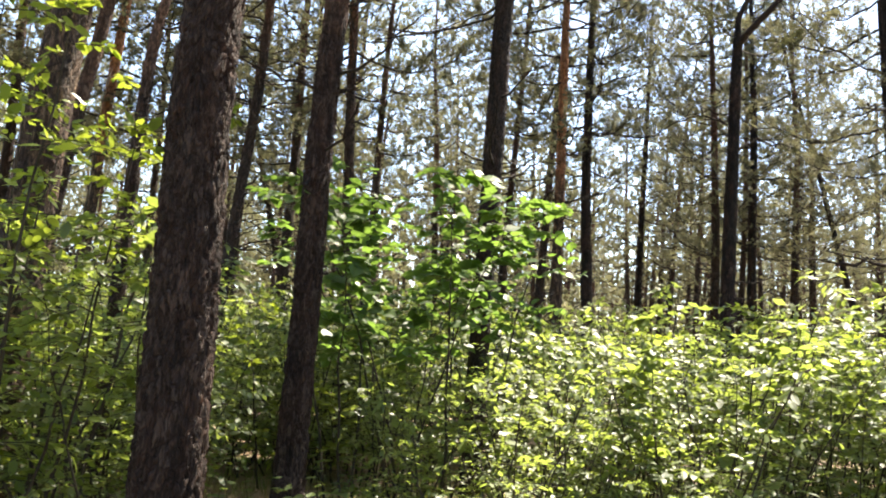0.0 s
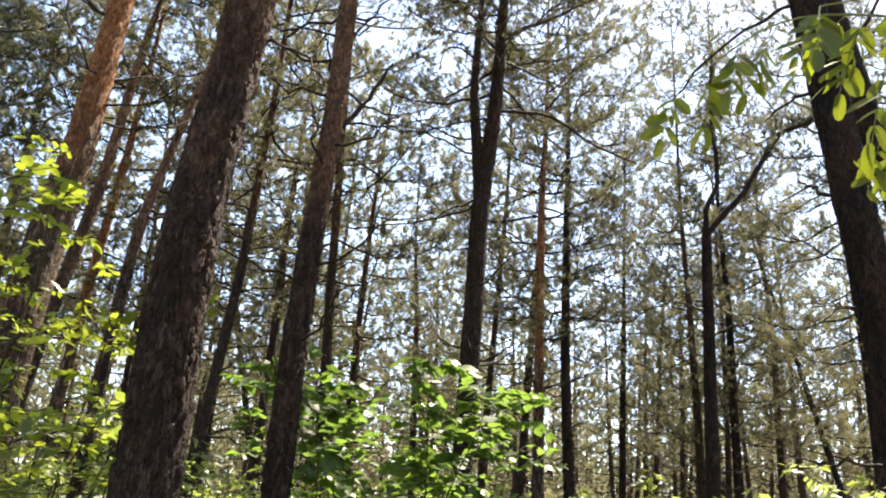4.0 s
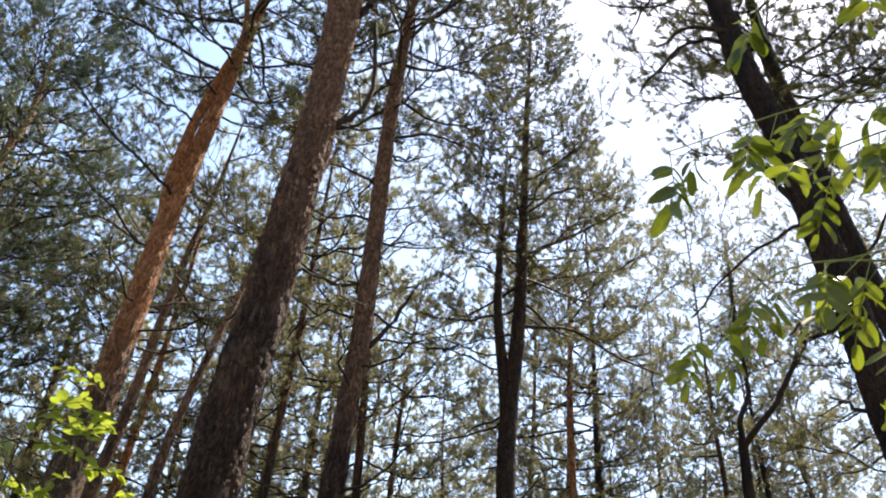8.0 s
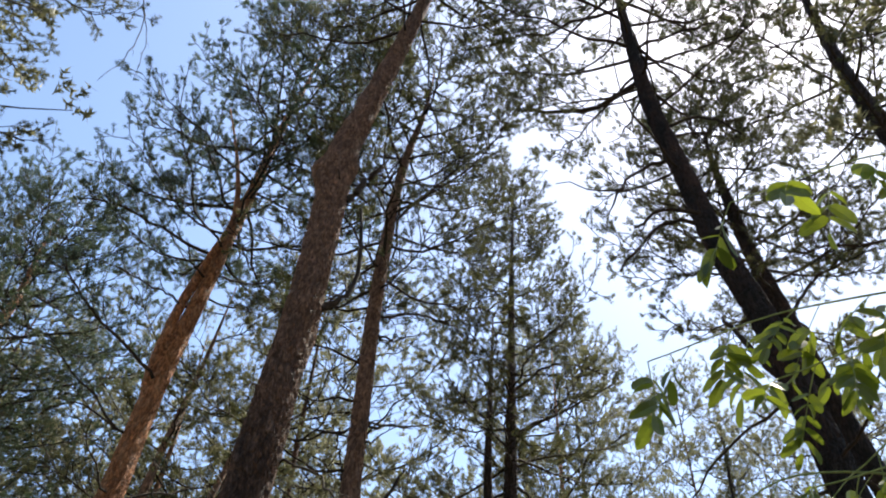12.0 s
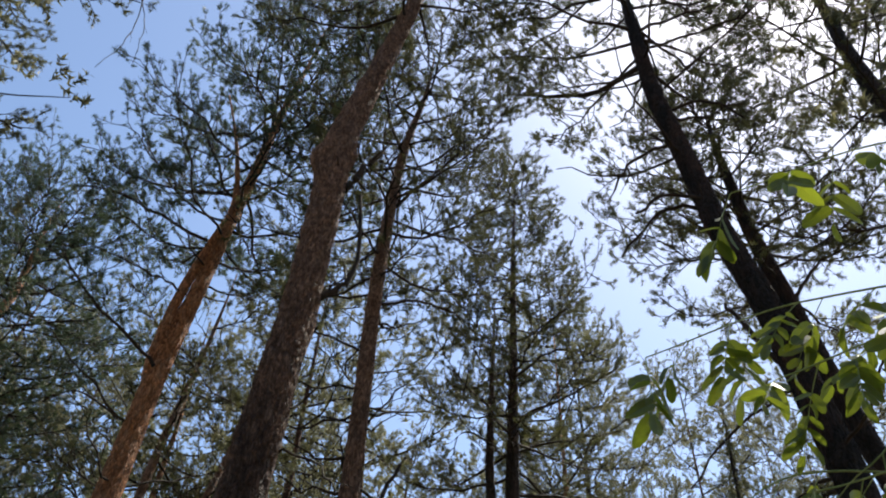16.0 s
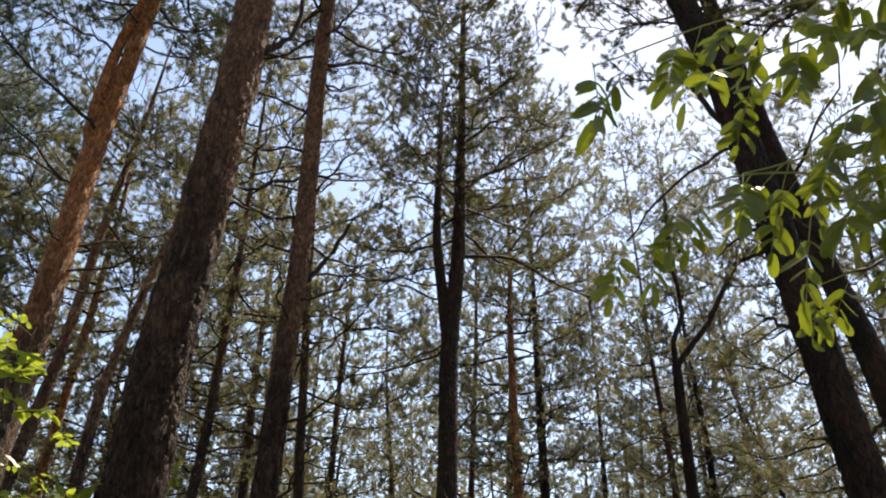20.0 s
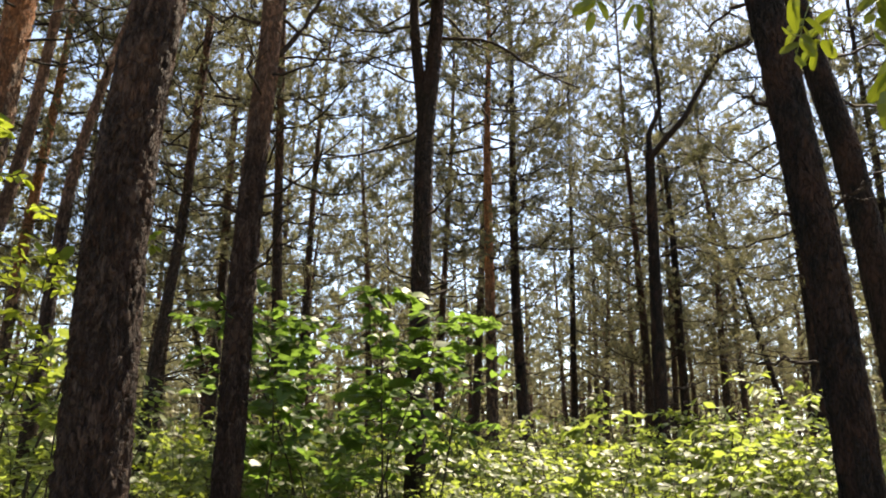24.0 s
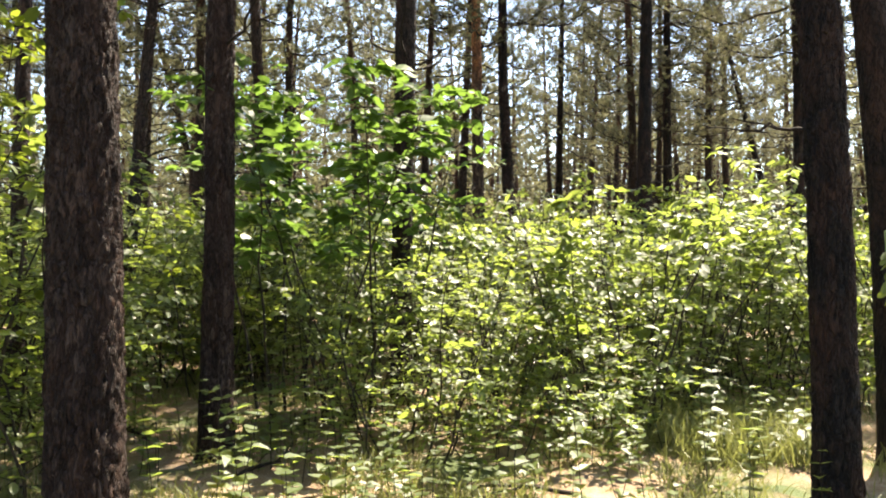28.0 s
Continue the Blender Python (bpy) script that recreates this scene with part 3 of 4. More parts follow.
pine((-3.74, 7.07), [(-0.3, -0.12, 0.50), (2.07, -0.02, 0.43), (3.7, 0.04, 0.40), (4.87, 0.15, 0.34), (5.6, 0.18, 0.28), (7.17, 0.22, 0.245), (7.83, 0.27, 0.225), (9.35, 0.40, 0.185), (10.95, 0.53, 0.165),
     (11.6, 0.57, 0.155), (13.1, 0.68, 0.115), (14.6, 0.86, 0.06), (15.9, 0.96, 0.02)],
     BARK_ORANGE, "leaning pine with sunlit orange flaky bark", 16, sides=72, step=0.034, relief=0.02,
     fork=[(0.22, 7.0, 0.15), (0.13, 7.6, 0.145), (0.17, 8.64, 0.125), (0.31, 9.6, 0.11), (0.42, 10.5, 0.09), (0.2, 11.6, 0.06), (-0.2, 12.8, 0.02)],
     limbs=[([(0.2, 7.4), (0.08, 7.49), (-0.68, 7.86), (-1.18, 8.26)], 0.026, 12), ([(0.15, 6.7), (-0.02, 6.81), (-0.48, 7.03), (-0.78, 6.85)], 0.016, 2),
            ([(0.45, 10.6), (0.3, 10.74), (-0.15, 11.57), (-0.43, 12.23)], 0.03, 8), ([(0.34, 8.61), (-0.17, 8.66), (-0.72, 8.68)], 0.018, 9), ([(0.4, 9.6), (-0.3, 9.9), (-1.0, 10.2), (-1.5, 10.3)], 0.026, 16),
            ([(0.45, 9.3), (0.9, 9.5), (1.4, 9.9)], 0.02, 9)],
     crown=(9.5, 2.05, 58), green=NEEDLE_DARK, dead=14)
pine((-4.55, 8.91), [(-0.3, -0.3, 0.22), (2.2, 0.0, 0.19), (4.1, 0.19, 0.175), (5.3, 0.36, 0.155), (6.1, 0.42, 0.14), (7.6, 0.5, 0.11), (9.5, 0.7, 0.07), (11, 0.8, 0.02)],
     BARK_GREY, "thin leaning pine with dark reddish-brown bark", 17, sides=28, step=0.07, relief=0.01, crown=(7.0, 1.2, 10))
pine((-3.35, 8.35), [(-0.3, -0.06, 0.18), (1.93, -0.04, 0.162), (3.4, -0.03, 0.15), (4.7, 0.0, 0.132), (5.2, 0.06, 0.11), (6.3, 0.26, 0.094), (7.5, 0.5, 0.07), (9.0, 0.8, 0.02)],
     BARK_GREY, "thin crooked pine among the shrubs", 18, sides=28, step=0.07, relief=0.01, crown=(6.3, 1.0, 9))
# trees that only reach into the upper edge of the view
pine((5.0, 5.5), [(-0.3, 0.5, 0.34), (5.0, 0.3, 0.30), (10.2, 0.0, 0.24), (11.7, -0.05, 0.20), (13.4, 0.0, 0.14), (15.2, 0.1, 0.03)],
     BARK_BACKLIT, "tall pine in shade-darkened bark, open crown against the sun", 19, sides=32, step=0.08, relief=0.012, crown=(7.8, 2.0, 36), bare=0.4)
pine((-6.9, 4.0), [(-0.3, 0, 0.36), (6, 0.1, 0.28), (10, 0.1, 0.22), (14.0, 0.3, 0.12), (17.2, 0.4, 0.03)],
     BARK_GREY, "tall pine whose limbs hang over the clearing", 20, sides=32, step=0.08, relief=0.012,
     limbs=[([(0.1, 11.6), (0.6, 12.1), (1.45, 13.9), (2.3, 15.0), (3.2, 15.8)], 0.05, 26), ([(0.1, 9.2), (0.9, 9.4), (1.6, 9.8), (2.1, 10.0)], 0.03, 12),
            ([(2.3, 14.9), (2.6, 14.2), (2.65, 13.2), (2.5, 12.3)], 0.012, 0), ([(2.4, 14.6), (2.75, 14.0), (2.85, 13.3), (2.9, 12.8)], 0.009, 0)], crown=(11.5, 2.4, 26))
pine((-8.1, 10.1), [(-0.3, -0.3, 0.32), (6, -0.2, 0.26), (9.9, -0.1, 0.2), (11.4, 0.1, 0.16), (12.9, 0.0, 0.06), (13.9, 0.0, 0.02)],
     BARK_ORANGE, "pine with a dense dark crown and reddish upper trunk", 21, sides=28, step=0.09, relief=0.012, crown=(6.2, 2.4, 86), green=NEEDLE_DARK, subs=(8, 7.0))

# ---------------------------------------------------------------- pines of the middle distance
def mid(x, y, lean, dia, height, seed, label, mat=None, crown=None, limbs=(), fork=None):
    z = [-0.3, 2.5, 5.5, 8.5, min(11.0, height - 1.0), height]
    rng = np.random.default_rng(seed)
    k = np.cumsum(rng.normal(0, 0.07, 6))
    near = math.hypot(x, y) < 18
    st = [(a, lean * a + b, dia * c) for a, b, c in zip(z, k - k[1], (1.2, 1.0, 0.85, 0.66, 0.42, 0.1))]
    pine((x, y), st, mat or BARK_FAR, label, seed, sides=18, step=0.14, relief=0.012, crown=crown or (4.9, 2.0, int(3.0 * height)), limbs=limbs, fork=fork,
         tuft=18 if near else 13, needle=(0.075, 0.0145) if near else (0.08, 0.019), shoot=0.10, green=NEEDLE_HAZED, group="pines of the middle distance", per=6 if near else 5, dead=22, subs=(4, 4.2), sub_len=0.6)


# Some trunks here take the near-black bark, which has backlight shade in its colour.
mid(-3.5, 17.0, 0.0, 0.25, 14, 31, "reddish-brown pine behind the shrubs")
mid(-3.5, 21.4, -0.26, 0.2, 12, 32, "bent thin pine leaning over")
mid(-0.28, 24.7, -0.05, 0.24, 15, 33, "straight thin dark pine rising above the shrubs")
mid(0.25, 32.0, -0.05, 0.24, 15, 34, "straight thin dark pine rising above the shrubs")
mid(2.3, 21.5, 0.02, 0.25, 14.5, 35, "brown pine standing close to another")
mid(2.1, 15.6, -0.007, 0.24, 15.5, 36, "pine with sunlit orange trunk", BARK_ORANGE, (6.0, 2.3, 46))
mid(3.0, 17.1, -0.02, 0.26, 16.5, 37, "sinuous backlit-dark pine rising above the shrubs", BARK_BACKLIT, (6.0, 2.5, 50))
mid(5.6, 24.1, 0.003, 0.24, 18, 38, "backlit-dark pine with many thin side limbs", BARK_BACKLIT)
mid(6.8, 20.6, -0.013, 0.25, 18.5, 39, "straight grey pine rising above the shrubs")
pine((5.12, 14.9), [(-0.3, 0.0, 0.31), (3.9, 0.0, 0.26), (6.0, 0.05, 0.23), (7.6, 0.08, 0.21), (8.3, 0.1, 0.17), (8.5, 0.1, 0.05)], BARK_BACKLIT, "pine forked high up into two spreading arms", 40, sides=22, step=0.1,
     limbs=[([(0.1, 7.9), (0.2, 8.15), (0.85, 8.82), (1.51, 9.92), (2.18, 10.18), (2.6, 11.2)], 0.075, 30), ([(0.1, 7.9), (0.12, 8.62), (0.38, 9.3), (0.3, 10.6), (0.4, 12.2)], 0.065, 30),
            ([(0.05, 6.4), (-0.5, 6.6), (-1.1, 6.4)], 0.02, 3), ([(0.05, 5.9), (0.5, 6.2), (1.1, 6.1)], 0.02, 3)],
     crown=(7.8, 1.2, 3), tuft=16, needle=(0.075, 0.0155), shoot=0.10, group="pines of the middle distance", per=6)
mid(7.6, 20.3, -0.007, 0.26, 18, 41, "backlit-dark pine with a low crown", BARK_BACKLIT)
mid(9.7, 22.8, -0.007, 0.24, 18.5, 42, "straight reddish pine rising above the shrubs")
mid(12.1, 22.4, -0.21, 0.2, 14, 43, "thin pine leaning steeply rising above the shrubs", BARK_BACKLIT)
mid(8.7, 33.5, 0.0, 0.24, 15, 44, "straight thin pine rising above the shrubs")
mid(9.5, 31.3, 0.01, 0.24, 15, 45, "straight thin pine rising above the shrubs")
mid(11.9, 26.3, -0.02, 0.24, 14, 46, "straight brown pine rising above the shrubs")
mid(16.2, 30.6, 0.03, 0.25, 15, 47, "straight thin pine rising above the shrubs")
mid(-6.2, 13.5, 0.02, 0.22, 13.5, 48, "pine with low spreading green crown", BARK_ORANGE, (5.0, 2.1, 40))
mid(-8.8, 15.5, 0.0, 0.24, 14.5, 49, "pine with low spreading green crown", None, (5.0, 2.1, 40))
mid(-11.5, 14.0, 0.03, 0.24, 14, 50, "pine with low spreading green crown", None, (5.0, 2.2, 40))
mid(-5.0, 18.5, 0.01, 0.22, 14.5, 51, "pine with low spreading green crown", None, (5.0, 2.0, 36))
mid(12.0, 15.5, -0.03, 0.24, 14, 52, "pine with open crown beyond the shrubs", None, (6.0, 2.0, 34))
mid(8.2, 14.9, -0.02, 0.22, 14.5, 53, "pine with spreading crown behind the dark trunk", BARK_BACKLIT, (5.2, 2.3, 48))
mid(10.4, 15.6, -0.02, 0.24, 15, 54, "pine with spreading crown at the edge", BARK_BACKLIT, (5.0, 2.3, 46))

mid(-1.6, 13.0, -0.01, 0.2, 14.5, 58, "slender pine with a full crown behind the near trunks", None, (6.4, 2.2, 30))
mid(-3.3, 11.6, 0.03, 0.18, 13.5, 59, "slender pine with a full crown behind the near trunks", None, (6.8, 1.9, 24))
mid(-10.0, 12.4, 0.03, 0.24, 14, 56, "dark green pine with a full low crown", None, (4.8, 2.2, 42))
mid(-4.9, 14.2, 0.0, 0.2, 13, 57, "dark green pine with a full low crown", None, (4.8, 2.0, 38))

# ---------------------------------------------------------------- distant pines
def distant_template(seed, height):
    rng = np.random.default_rng(seed)
    tree = thing("pine_tree", (0, 0, 0), "slim distant pine with a brown trunk and thin crown", "tree", "distant pines")
    z = np.linspace(-0.3, height, 22)
    c = np.stack([0.1 * np.sin(z * 0.4 + seed), 0.1 * np.cos(z * 0.33 + seed), z], -1)
    b = Bits()
    tube(b, c, np.interp(z, [0, height], [0.125, 0.02]), 8)
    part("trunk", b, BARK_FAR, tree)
    small, tufts = Bits(), []
    az = 0
    for k in range(34):
        f = k / 34
        zz = 3.6 + (height - 3.6) * f
        az += 2.4 + rng.normal(0, 0.3)
        start = np.array([np.interp(zz, z, c[:, 0]), np.interp(zz, z, c[:, 1]), zz])
        ln = 1.9 * (0.5 + 0.6 * math.sin(math.pi * (0.15 + 0.8 * f))) * rng.uniform(0.7, 1.2)
        q = limb_curve(start, az, 0.1 + 0.5 * f, ln, rng, n=5)
        tube(small, q, np.linspace(0.028, 0.007, 5), 3)
        if f > 0.12:
            foliage_on(q, rng, None, tufts, int(3 + 2.5 * ln), 0.75, 0.2, 3)
    tagged(part("branch", small, LIMB, tree), kind="stuff")
    b = Bits()
    needles_at(b, np.array([a for a, _ in tufts]), np.array([w for _, w in tufts]), rng, 11, 0.12, 0.042, 0.16)
    tagged(part("crown", b, NEEDLE_HAZED, tree), kind="stuff")
    return tree


def distant_pines():
    rng = np.random.default_rng(5)
    kinds = [distant_template(60 + i, h) for i, h in enumerate((13.5, 14.5, 15.5, 14.0))]
    spots = []
    tries = 0
    while len(spots) < 84 and tries < 9000:
        tries += 1
        d, a = 18 + 40 * rng.random() ** 0.9, radians(rng.uniform(-46, 48))
        p = np.array([d * math.sin(a), d * math.cos(a)])
        if all(np.hypot(*(p - q)) > 2.6 for q in spots):
            spots.append(p)
    while len(spots) < 108:                                   # unseen pines added behind the camera to cut the sky fill
        d, a = rng.uniform(5, 20), radians(rng.uniform(62, 305))
        p = np.array([d * math.sin(a), d * math.cos(a)])
        if all(np.hypot(*(p - q)) > 2.4 for q in spots):
            spots.append(p)
    for i, p in enumerate(spots):
        m = pose(p[0], p[1], 0, rng.normal(0, 2.2), rng.normal(0, 2.6), rng.uniform(0, 360))
        if i < len(kinds):
            kinds[i].matrix_basis = m
        else:
            copy_thing(kinds[i % 4], m)


distant_pines()


def far_wood():
    """The closed wall of the wood in the distance."""
    rng = np.random.default_rng(6)
    n = 700
    a, d = np.radians(rng.uniform(-60, 62, n)), rng.uniform(46, 115, n)
    wood_bits, green = Bits(), Bits()
    at = []
    for x, y in zip(d * np.sin(a), d * np.cos(a)):
        h = rng.uniform(12, 16)
        lean = rng.normal(0, 0.03, 2)
        z = np.array([-0.3, h * 0.5, h])
        tube(wood_bits, np.stack([x + lean[0] * z, y + lean[1] * z, z], -1), [0.17, 0.12, 0.03], 4)
        k = 58
        zz = rng.uniform(2.5, h + 0.5, k)
        at.append(np.stack([x + lean[0] * zz + rng.normal(0, 1.1, k), y + rng.normal(0, 1.1, k), zz], -1))
    x, y = rng.uniform(-80, 80, 15000), rng.uniform(36, 110, 15000)
    at.append(np.stack([x, y, rng.uniform(0, 6.5, 15000)], -1))
    at = np.concatenate(at)
    needles_at(green, at, rng.normal(0, 1, at.shape) * [1, 1, 0.5], rng, 11, 0.42, 0.165, 0.5)
    far = thing("far_wood", (0, 0, 0), "distant closed pine wood with hazy green crowns", "forest", kind="stuff")
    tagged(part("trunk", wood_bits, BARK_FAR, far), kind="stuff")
    tagged(part("crown", green, NEEDLE_HAZED, far), kind="stuff")


far_wood()


# ---------------------------------------------------------------- broad-leaved undergrowth
def leaf_shape(kind="oval"):
    """Outline of half a leaf as (along, across), for a leaf one long."""
    if kind == "oval":
        return [(0.0, 0.0), (0.30, 0.23), (0.68, 0.21), (1.0, 0.0)]
    if kind == "blunt":
        return [(0.0, 0.0), (0.10, 0.15), (0.38, 0.21), (0.72, 0.215), (0.93, 0.12), (1.0, 0.0)]
    if kind == "broad":
        return [(0.0, 0.0), (0.12, 0.30), (0.42, 0.42), (0.72, 0.24), (1.0, 0.0)]
    return [(0.0, 0.0), (0.45, 0.26), (1.0, 0.0)]


def leaves_at(bits, at, way, up, size, rng, kind="oval", fold=0.25, curl=0.25):
    """Leaves folded along the midrib and bent down at the tip, one at each place."""
    prof = leaf_shape(kind)
    n = len(at)
    d = unit(way)
    s = unit(np.cross(d, up))
    nrm = np.cross(s, d)
    size = np.asarray(size).reshape(-1, 1)
    fold = fold * rng.uniform(0.2, 1.6, (n, 1))
    curl = curl * rng.uniform(-0.3, 1.6, (n, 1))
    cols = []
    for a, w in prof:
        mid = at + d * size * a - nrm * size * curl * a * a
        cols.append(mid)
        if w > 0:
            for sg in (-1, 1):
                cols.append(mid + sg * s * size * w + nrm * size * w * fold)
    v = np.stack(cols, 1)
    m = v.shape[1]
    idx, k = [], 0
    for a, w in prof:
        idx.append((k, k + 1, k + 2) if w > 0 else (k, k, k))
        k += 3 if w > 0 else 1
    quads, tris = [], []
    for (c0, l0, r0), (c1, l1, r1) in zip(idx, idx[1:]):
        for e0, e1, flip in ((l0, l1, False), (r0, r1, True)):
            ring = [c0, e0, e1, c1]
            ring = [x for i, x in enumerate(ring) if x not in ring[:i]]
            if flip:
                ring = ring[::-1]
            (quads if len(ring) == 4 else tris).append(ring)
    off = np.arange(n)[:, None, None] * m
    bits.add(v.reshape(-1, 3), (np.array(quads)[None] + off).reshape(-1, 4) if quads else None, (np.array(tris)[None] + off).reshape(-1, 3) if tris else None)


def shrub(seed, height, spread, stems, leaves, size, material, label, name="shrub", kind="oval", base_bare=0.12, group="undergrowth shrubs", lean=0.35, category="shrub"):
    """A many-stemmed shrub: arching stems, side twigs, and leaves along the twigs."""
    rng = np.random.default_rng(seed)
    bush = thing(name, (0, 0, 0), label, category, group)
    at, way, upv, sz = [], [], [], []
    twigs = Bits()
    per = leaves // stems
    for k in range(stems):
        a = k * 2 * math.pi / stems + rng.uniform(-0.5, 0.5)
        h = height * rng.uniform(0.72, 1.05)
        out = spread * rng.uniform(0.35, 1.0) * (1 if stems > 1 else 0.15)
        t = np.linspace(0, 1, 9)
        foot = spread * 0.30 if stems > 1 else 0.0
        c = np.stack([math.cos(a) * (foot + out * t ** 1.25), math.sin(a) * (foot + out * t ** 1.25), h * (t - 0.10 * lean * t ** 3) - 0.05], -1)
        c[1:, :2] += np.cumsum(rng.normal(0, 0.03, (8, 2)), 0) + np.array([math.cos(a), math.sin(a)]) * 0.06
        b = Bits()
        tube(b, c, np.linspace(0.005 + 0.0035 * h, 0.0025, 9), 5)
        part("stem", b, TWIG, bush)
        count = max(6, per // 12)
        for _ in range(count):
            u = base_bare + (1 - base_bare) * rng.random() ** 0.9
            x = u * 8
            i = min(int(x), 7)
            p = c[i] + (c[i + 1] - c[i]) * (x - i)
            az = rng.uniform(0, 6.283)
            ln = spread * rng.uniform(0.25, 0.75) * (1.15 - 0.6 * u)
            d = np.array([math.cos(az), math.sin(az), rng.uniform(-0.05, 0.55)])
            w = np.linspace(0, 1, 5)[:, None]
            q = p + d * w * ln - np.array([0, 0, 0.25]) * w ** 2 * ln + np.vstack([np.zeros((1, 3)), rng.normal(0, 0.02, (4, 3))])
            tube(twigs, q[[0, 2, 4]], (0.0045, 0.003, 0.0015), 3)
            m = max(4, int(12 * rng.uniform(0.6, 1.4)))
            tilt = rng.normal(0, 0.42, 2)
            for j in range(m):
                y = (0.15 + 0.85 * (j + rng.random() * 0.5) / m) * 4
                i2 = min(int(y), 3)
                fwd = unit(q[i2 + 1] - q[i2])
                s = np.array([fwd[1], -fwd[0], 0.0]) * (1 if j % 2 else -1)
                at.append(q[i2] + fwd * np.linalg.norm(q[i2 + 1] - q[i2]) * (y - i2) + s * 0.01)
                way.append(fwd * 0.55 + s * 0.8 + np.array([0, 0, rng.normal(-0.12, 0.28)]))
                upv.append(np.array([tilt[0] + rng.normal(0, 0.2), tilt[1] + rng.normal(0, 0.2), 1.0]))
                sz.append(size * (0.5 + 0.5 * rng.random() + 0.7 * rng.random() ** 3))
    tagged(part("twig", twigs, TWIG, bush), kind="stuff")
    b = Bits()
    leaves_at(b, np.array(at), np.array(way), np.array(upv), np.array(sz), rng, kind, 0.12, 0.16)
    tagged(part("foliage", b, material, bush), kind="stuff")
    return bush


def undergrowth():
    kinds = [shrub(70, 2.7, 1.05, 6, 1250, 0.088, LEAF, "dense green broad-leaved shrub in dappled sun"),
             shrub(71, 2.4, 1.1, 6, 1400, 0.076, LEAF, "bushy shrub with small glossy leaves"),
             shrub(72, 3.0, 1.0, 5, 1150, 0.098, LEAF, "tall loose shrub with oval leaves"),
             shrub(73, 1.9, 1.0, 6, 1150, 0.072, LEAF, "low bushy shrub with fine leaves"),
             shrub(74, 2.8, 1.05, 5, 1150, 0.092, LEAF_LIME, "shrub with yellow-green sunlit leaves"),
             shrub(75, 1.2, 0.75, 6, 900, 0.078, LEAF, "knee-high shrub on the forest floor"),
             shrub(76, 2.7, 1.25, 6, 1500, 0.115, LEAF, "green shrub deeper in the wood", kind="plain"),
             shrub(77, 3.1, 1.3, 6, 1500, 0.12, LEAF, "tall green shrub deeper in the wood", kind="plain"),
             shrub(78, 2.6, 1.2, 6, 1450, 0.115, LEAF_LIME, "yellow-green shrub deeper in the wood", kind="plain")]
    rng = np.random.default_rng(9)
    spots = []

    def scatter(count, az, dist, gap, choice, size=(0.8, 1.1)):
        made = tries = 0
        while made < count and tries < count * 60:
            tries += 1
            a, d = radians(rng.uniform(*az)), rng.uniform(*dist)
            p = np.array([d * math.sin(a), d * math.cos(a)])
            if -17 < math.degrees(a) < -4.5 and d < 10.6:      # the trodden way between the trunks
                continue
            if math.degrees(a) > 19.5 and d < 8.9:             # the open sunlit spot
                continue
            if any(np.hypot(*(p - q)) < gap for q in spots):
                continue
            spots.append(p)
            made += 1
            k = kinds[choice[rng.integers(len(choice))]]
            m = pose(p[0], p[1], 0, rng.normal(0, 4), rng.normal(0, 4), rng.uniform(0, 360)) @ Matrix.Scale(rng.uniform(*size), 4)
            copy_thing(k, m)

    scatter(15, (-3, 20), (7.3, 9.2), 0.7, (0, 1, 2, 3, 0, 1), (0.62, 1.12))
    scatter(6, (2, 19), (6.5, 7.4), 0.6, (3, 5, 5), (0.7, 1.0))
    scatter(9, (-36, -19), (5.8, 8.8), 0.8, (0, 2, 1))
    scatter(46, (-34, 33), (9.5, 14.5), 0.9, (6, 7, 8, 7, 6))
    scatter(54, (-36, 36), (14.5, 24), 1.1, (6, 7, 8, 6), (0.9, 1.2))
    # next row: unseen shrubs added behind the camera, blocking low sky light
    scatter(40, (62, 300), (3.2, 9), 1.0, (6, 7, 8))
    scatter(10, (24, 38), (9, 12), 0.8, (0, 1, 4))
    scatter(7, (-17, -4.5), (10.7, 12.6), 0.6, (6, 7, 0), (0.75, 1.0))
    scatter(7, (19.6, 27), (8.9, 9.9), 0.6, (0, 1, 3, 1), (0.75, 1.0))
    for i, k in enumerate(kinds):                              # the first of each kind stands farther back
        k.matrix_basis = pose(-12 + 3.2 * i, 25.5, 0)


undergrowth()


def saplings():
    for k, (x, y, turn) in enumerate(((-0.75, 8.1, 20), (0.02, 8.2, 75))):
        s = shrub(80 + 9 * k, 4.1 - 0.4 * k, 1.2, 5, 1500, 0.115, LEAF_DEEP, "young maple with large dark green leaves", "maple_sapling", "broad", 0.5, "saplings", category="tree")
        s.matrix_basis = pose(x, y, 0, 0, 0, turn)
    s = shrub(81, 4.3, 0.95, 6, 2000, 0.092, LEAF_LIME, "tall sapling with sunlit yellow-green leaves", "young_tree", "oval", 0.25, "saplings", category="tree")
    s.matrix_basis = pose(-2.95, 4.6, 0, 0, -3, 80)
    s = shrub(84, 4.0, 1.0, 6, 2100, 0.088, LEAF_LIME, "bushy sapling with bright yellow-green leaves", "young_tree", "oval", 0.15, "saplings", category="tree")
    s.matrix_basis = pose(-2.75, 5.5, 0, 0, -2, 200)
    s = shrub(82, 2.9, 0.9, 4, 1200, 0.085, LEAF, "leafy sapling beside the leaning pine", "young_tree", "oval", 0.2, "saplings", category="tree")
    s.matrix_basis = pose(-2.75, 6.6, 0, 0, 0, 10)
    s = shrub(83, 2.6, 0.7, 3, 800, 0.09, LEAF, "leafy sapling in the clearing edge", "young_tree", "broad", 0.2, "saplings", category="tree")
    s.matrix_basis = pose(2.3, 7.6, 0, 0, 0, 130)


saplings()


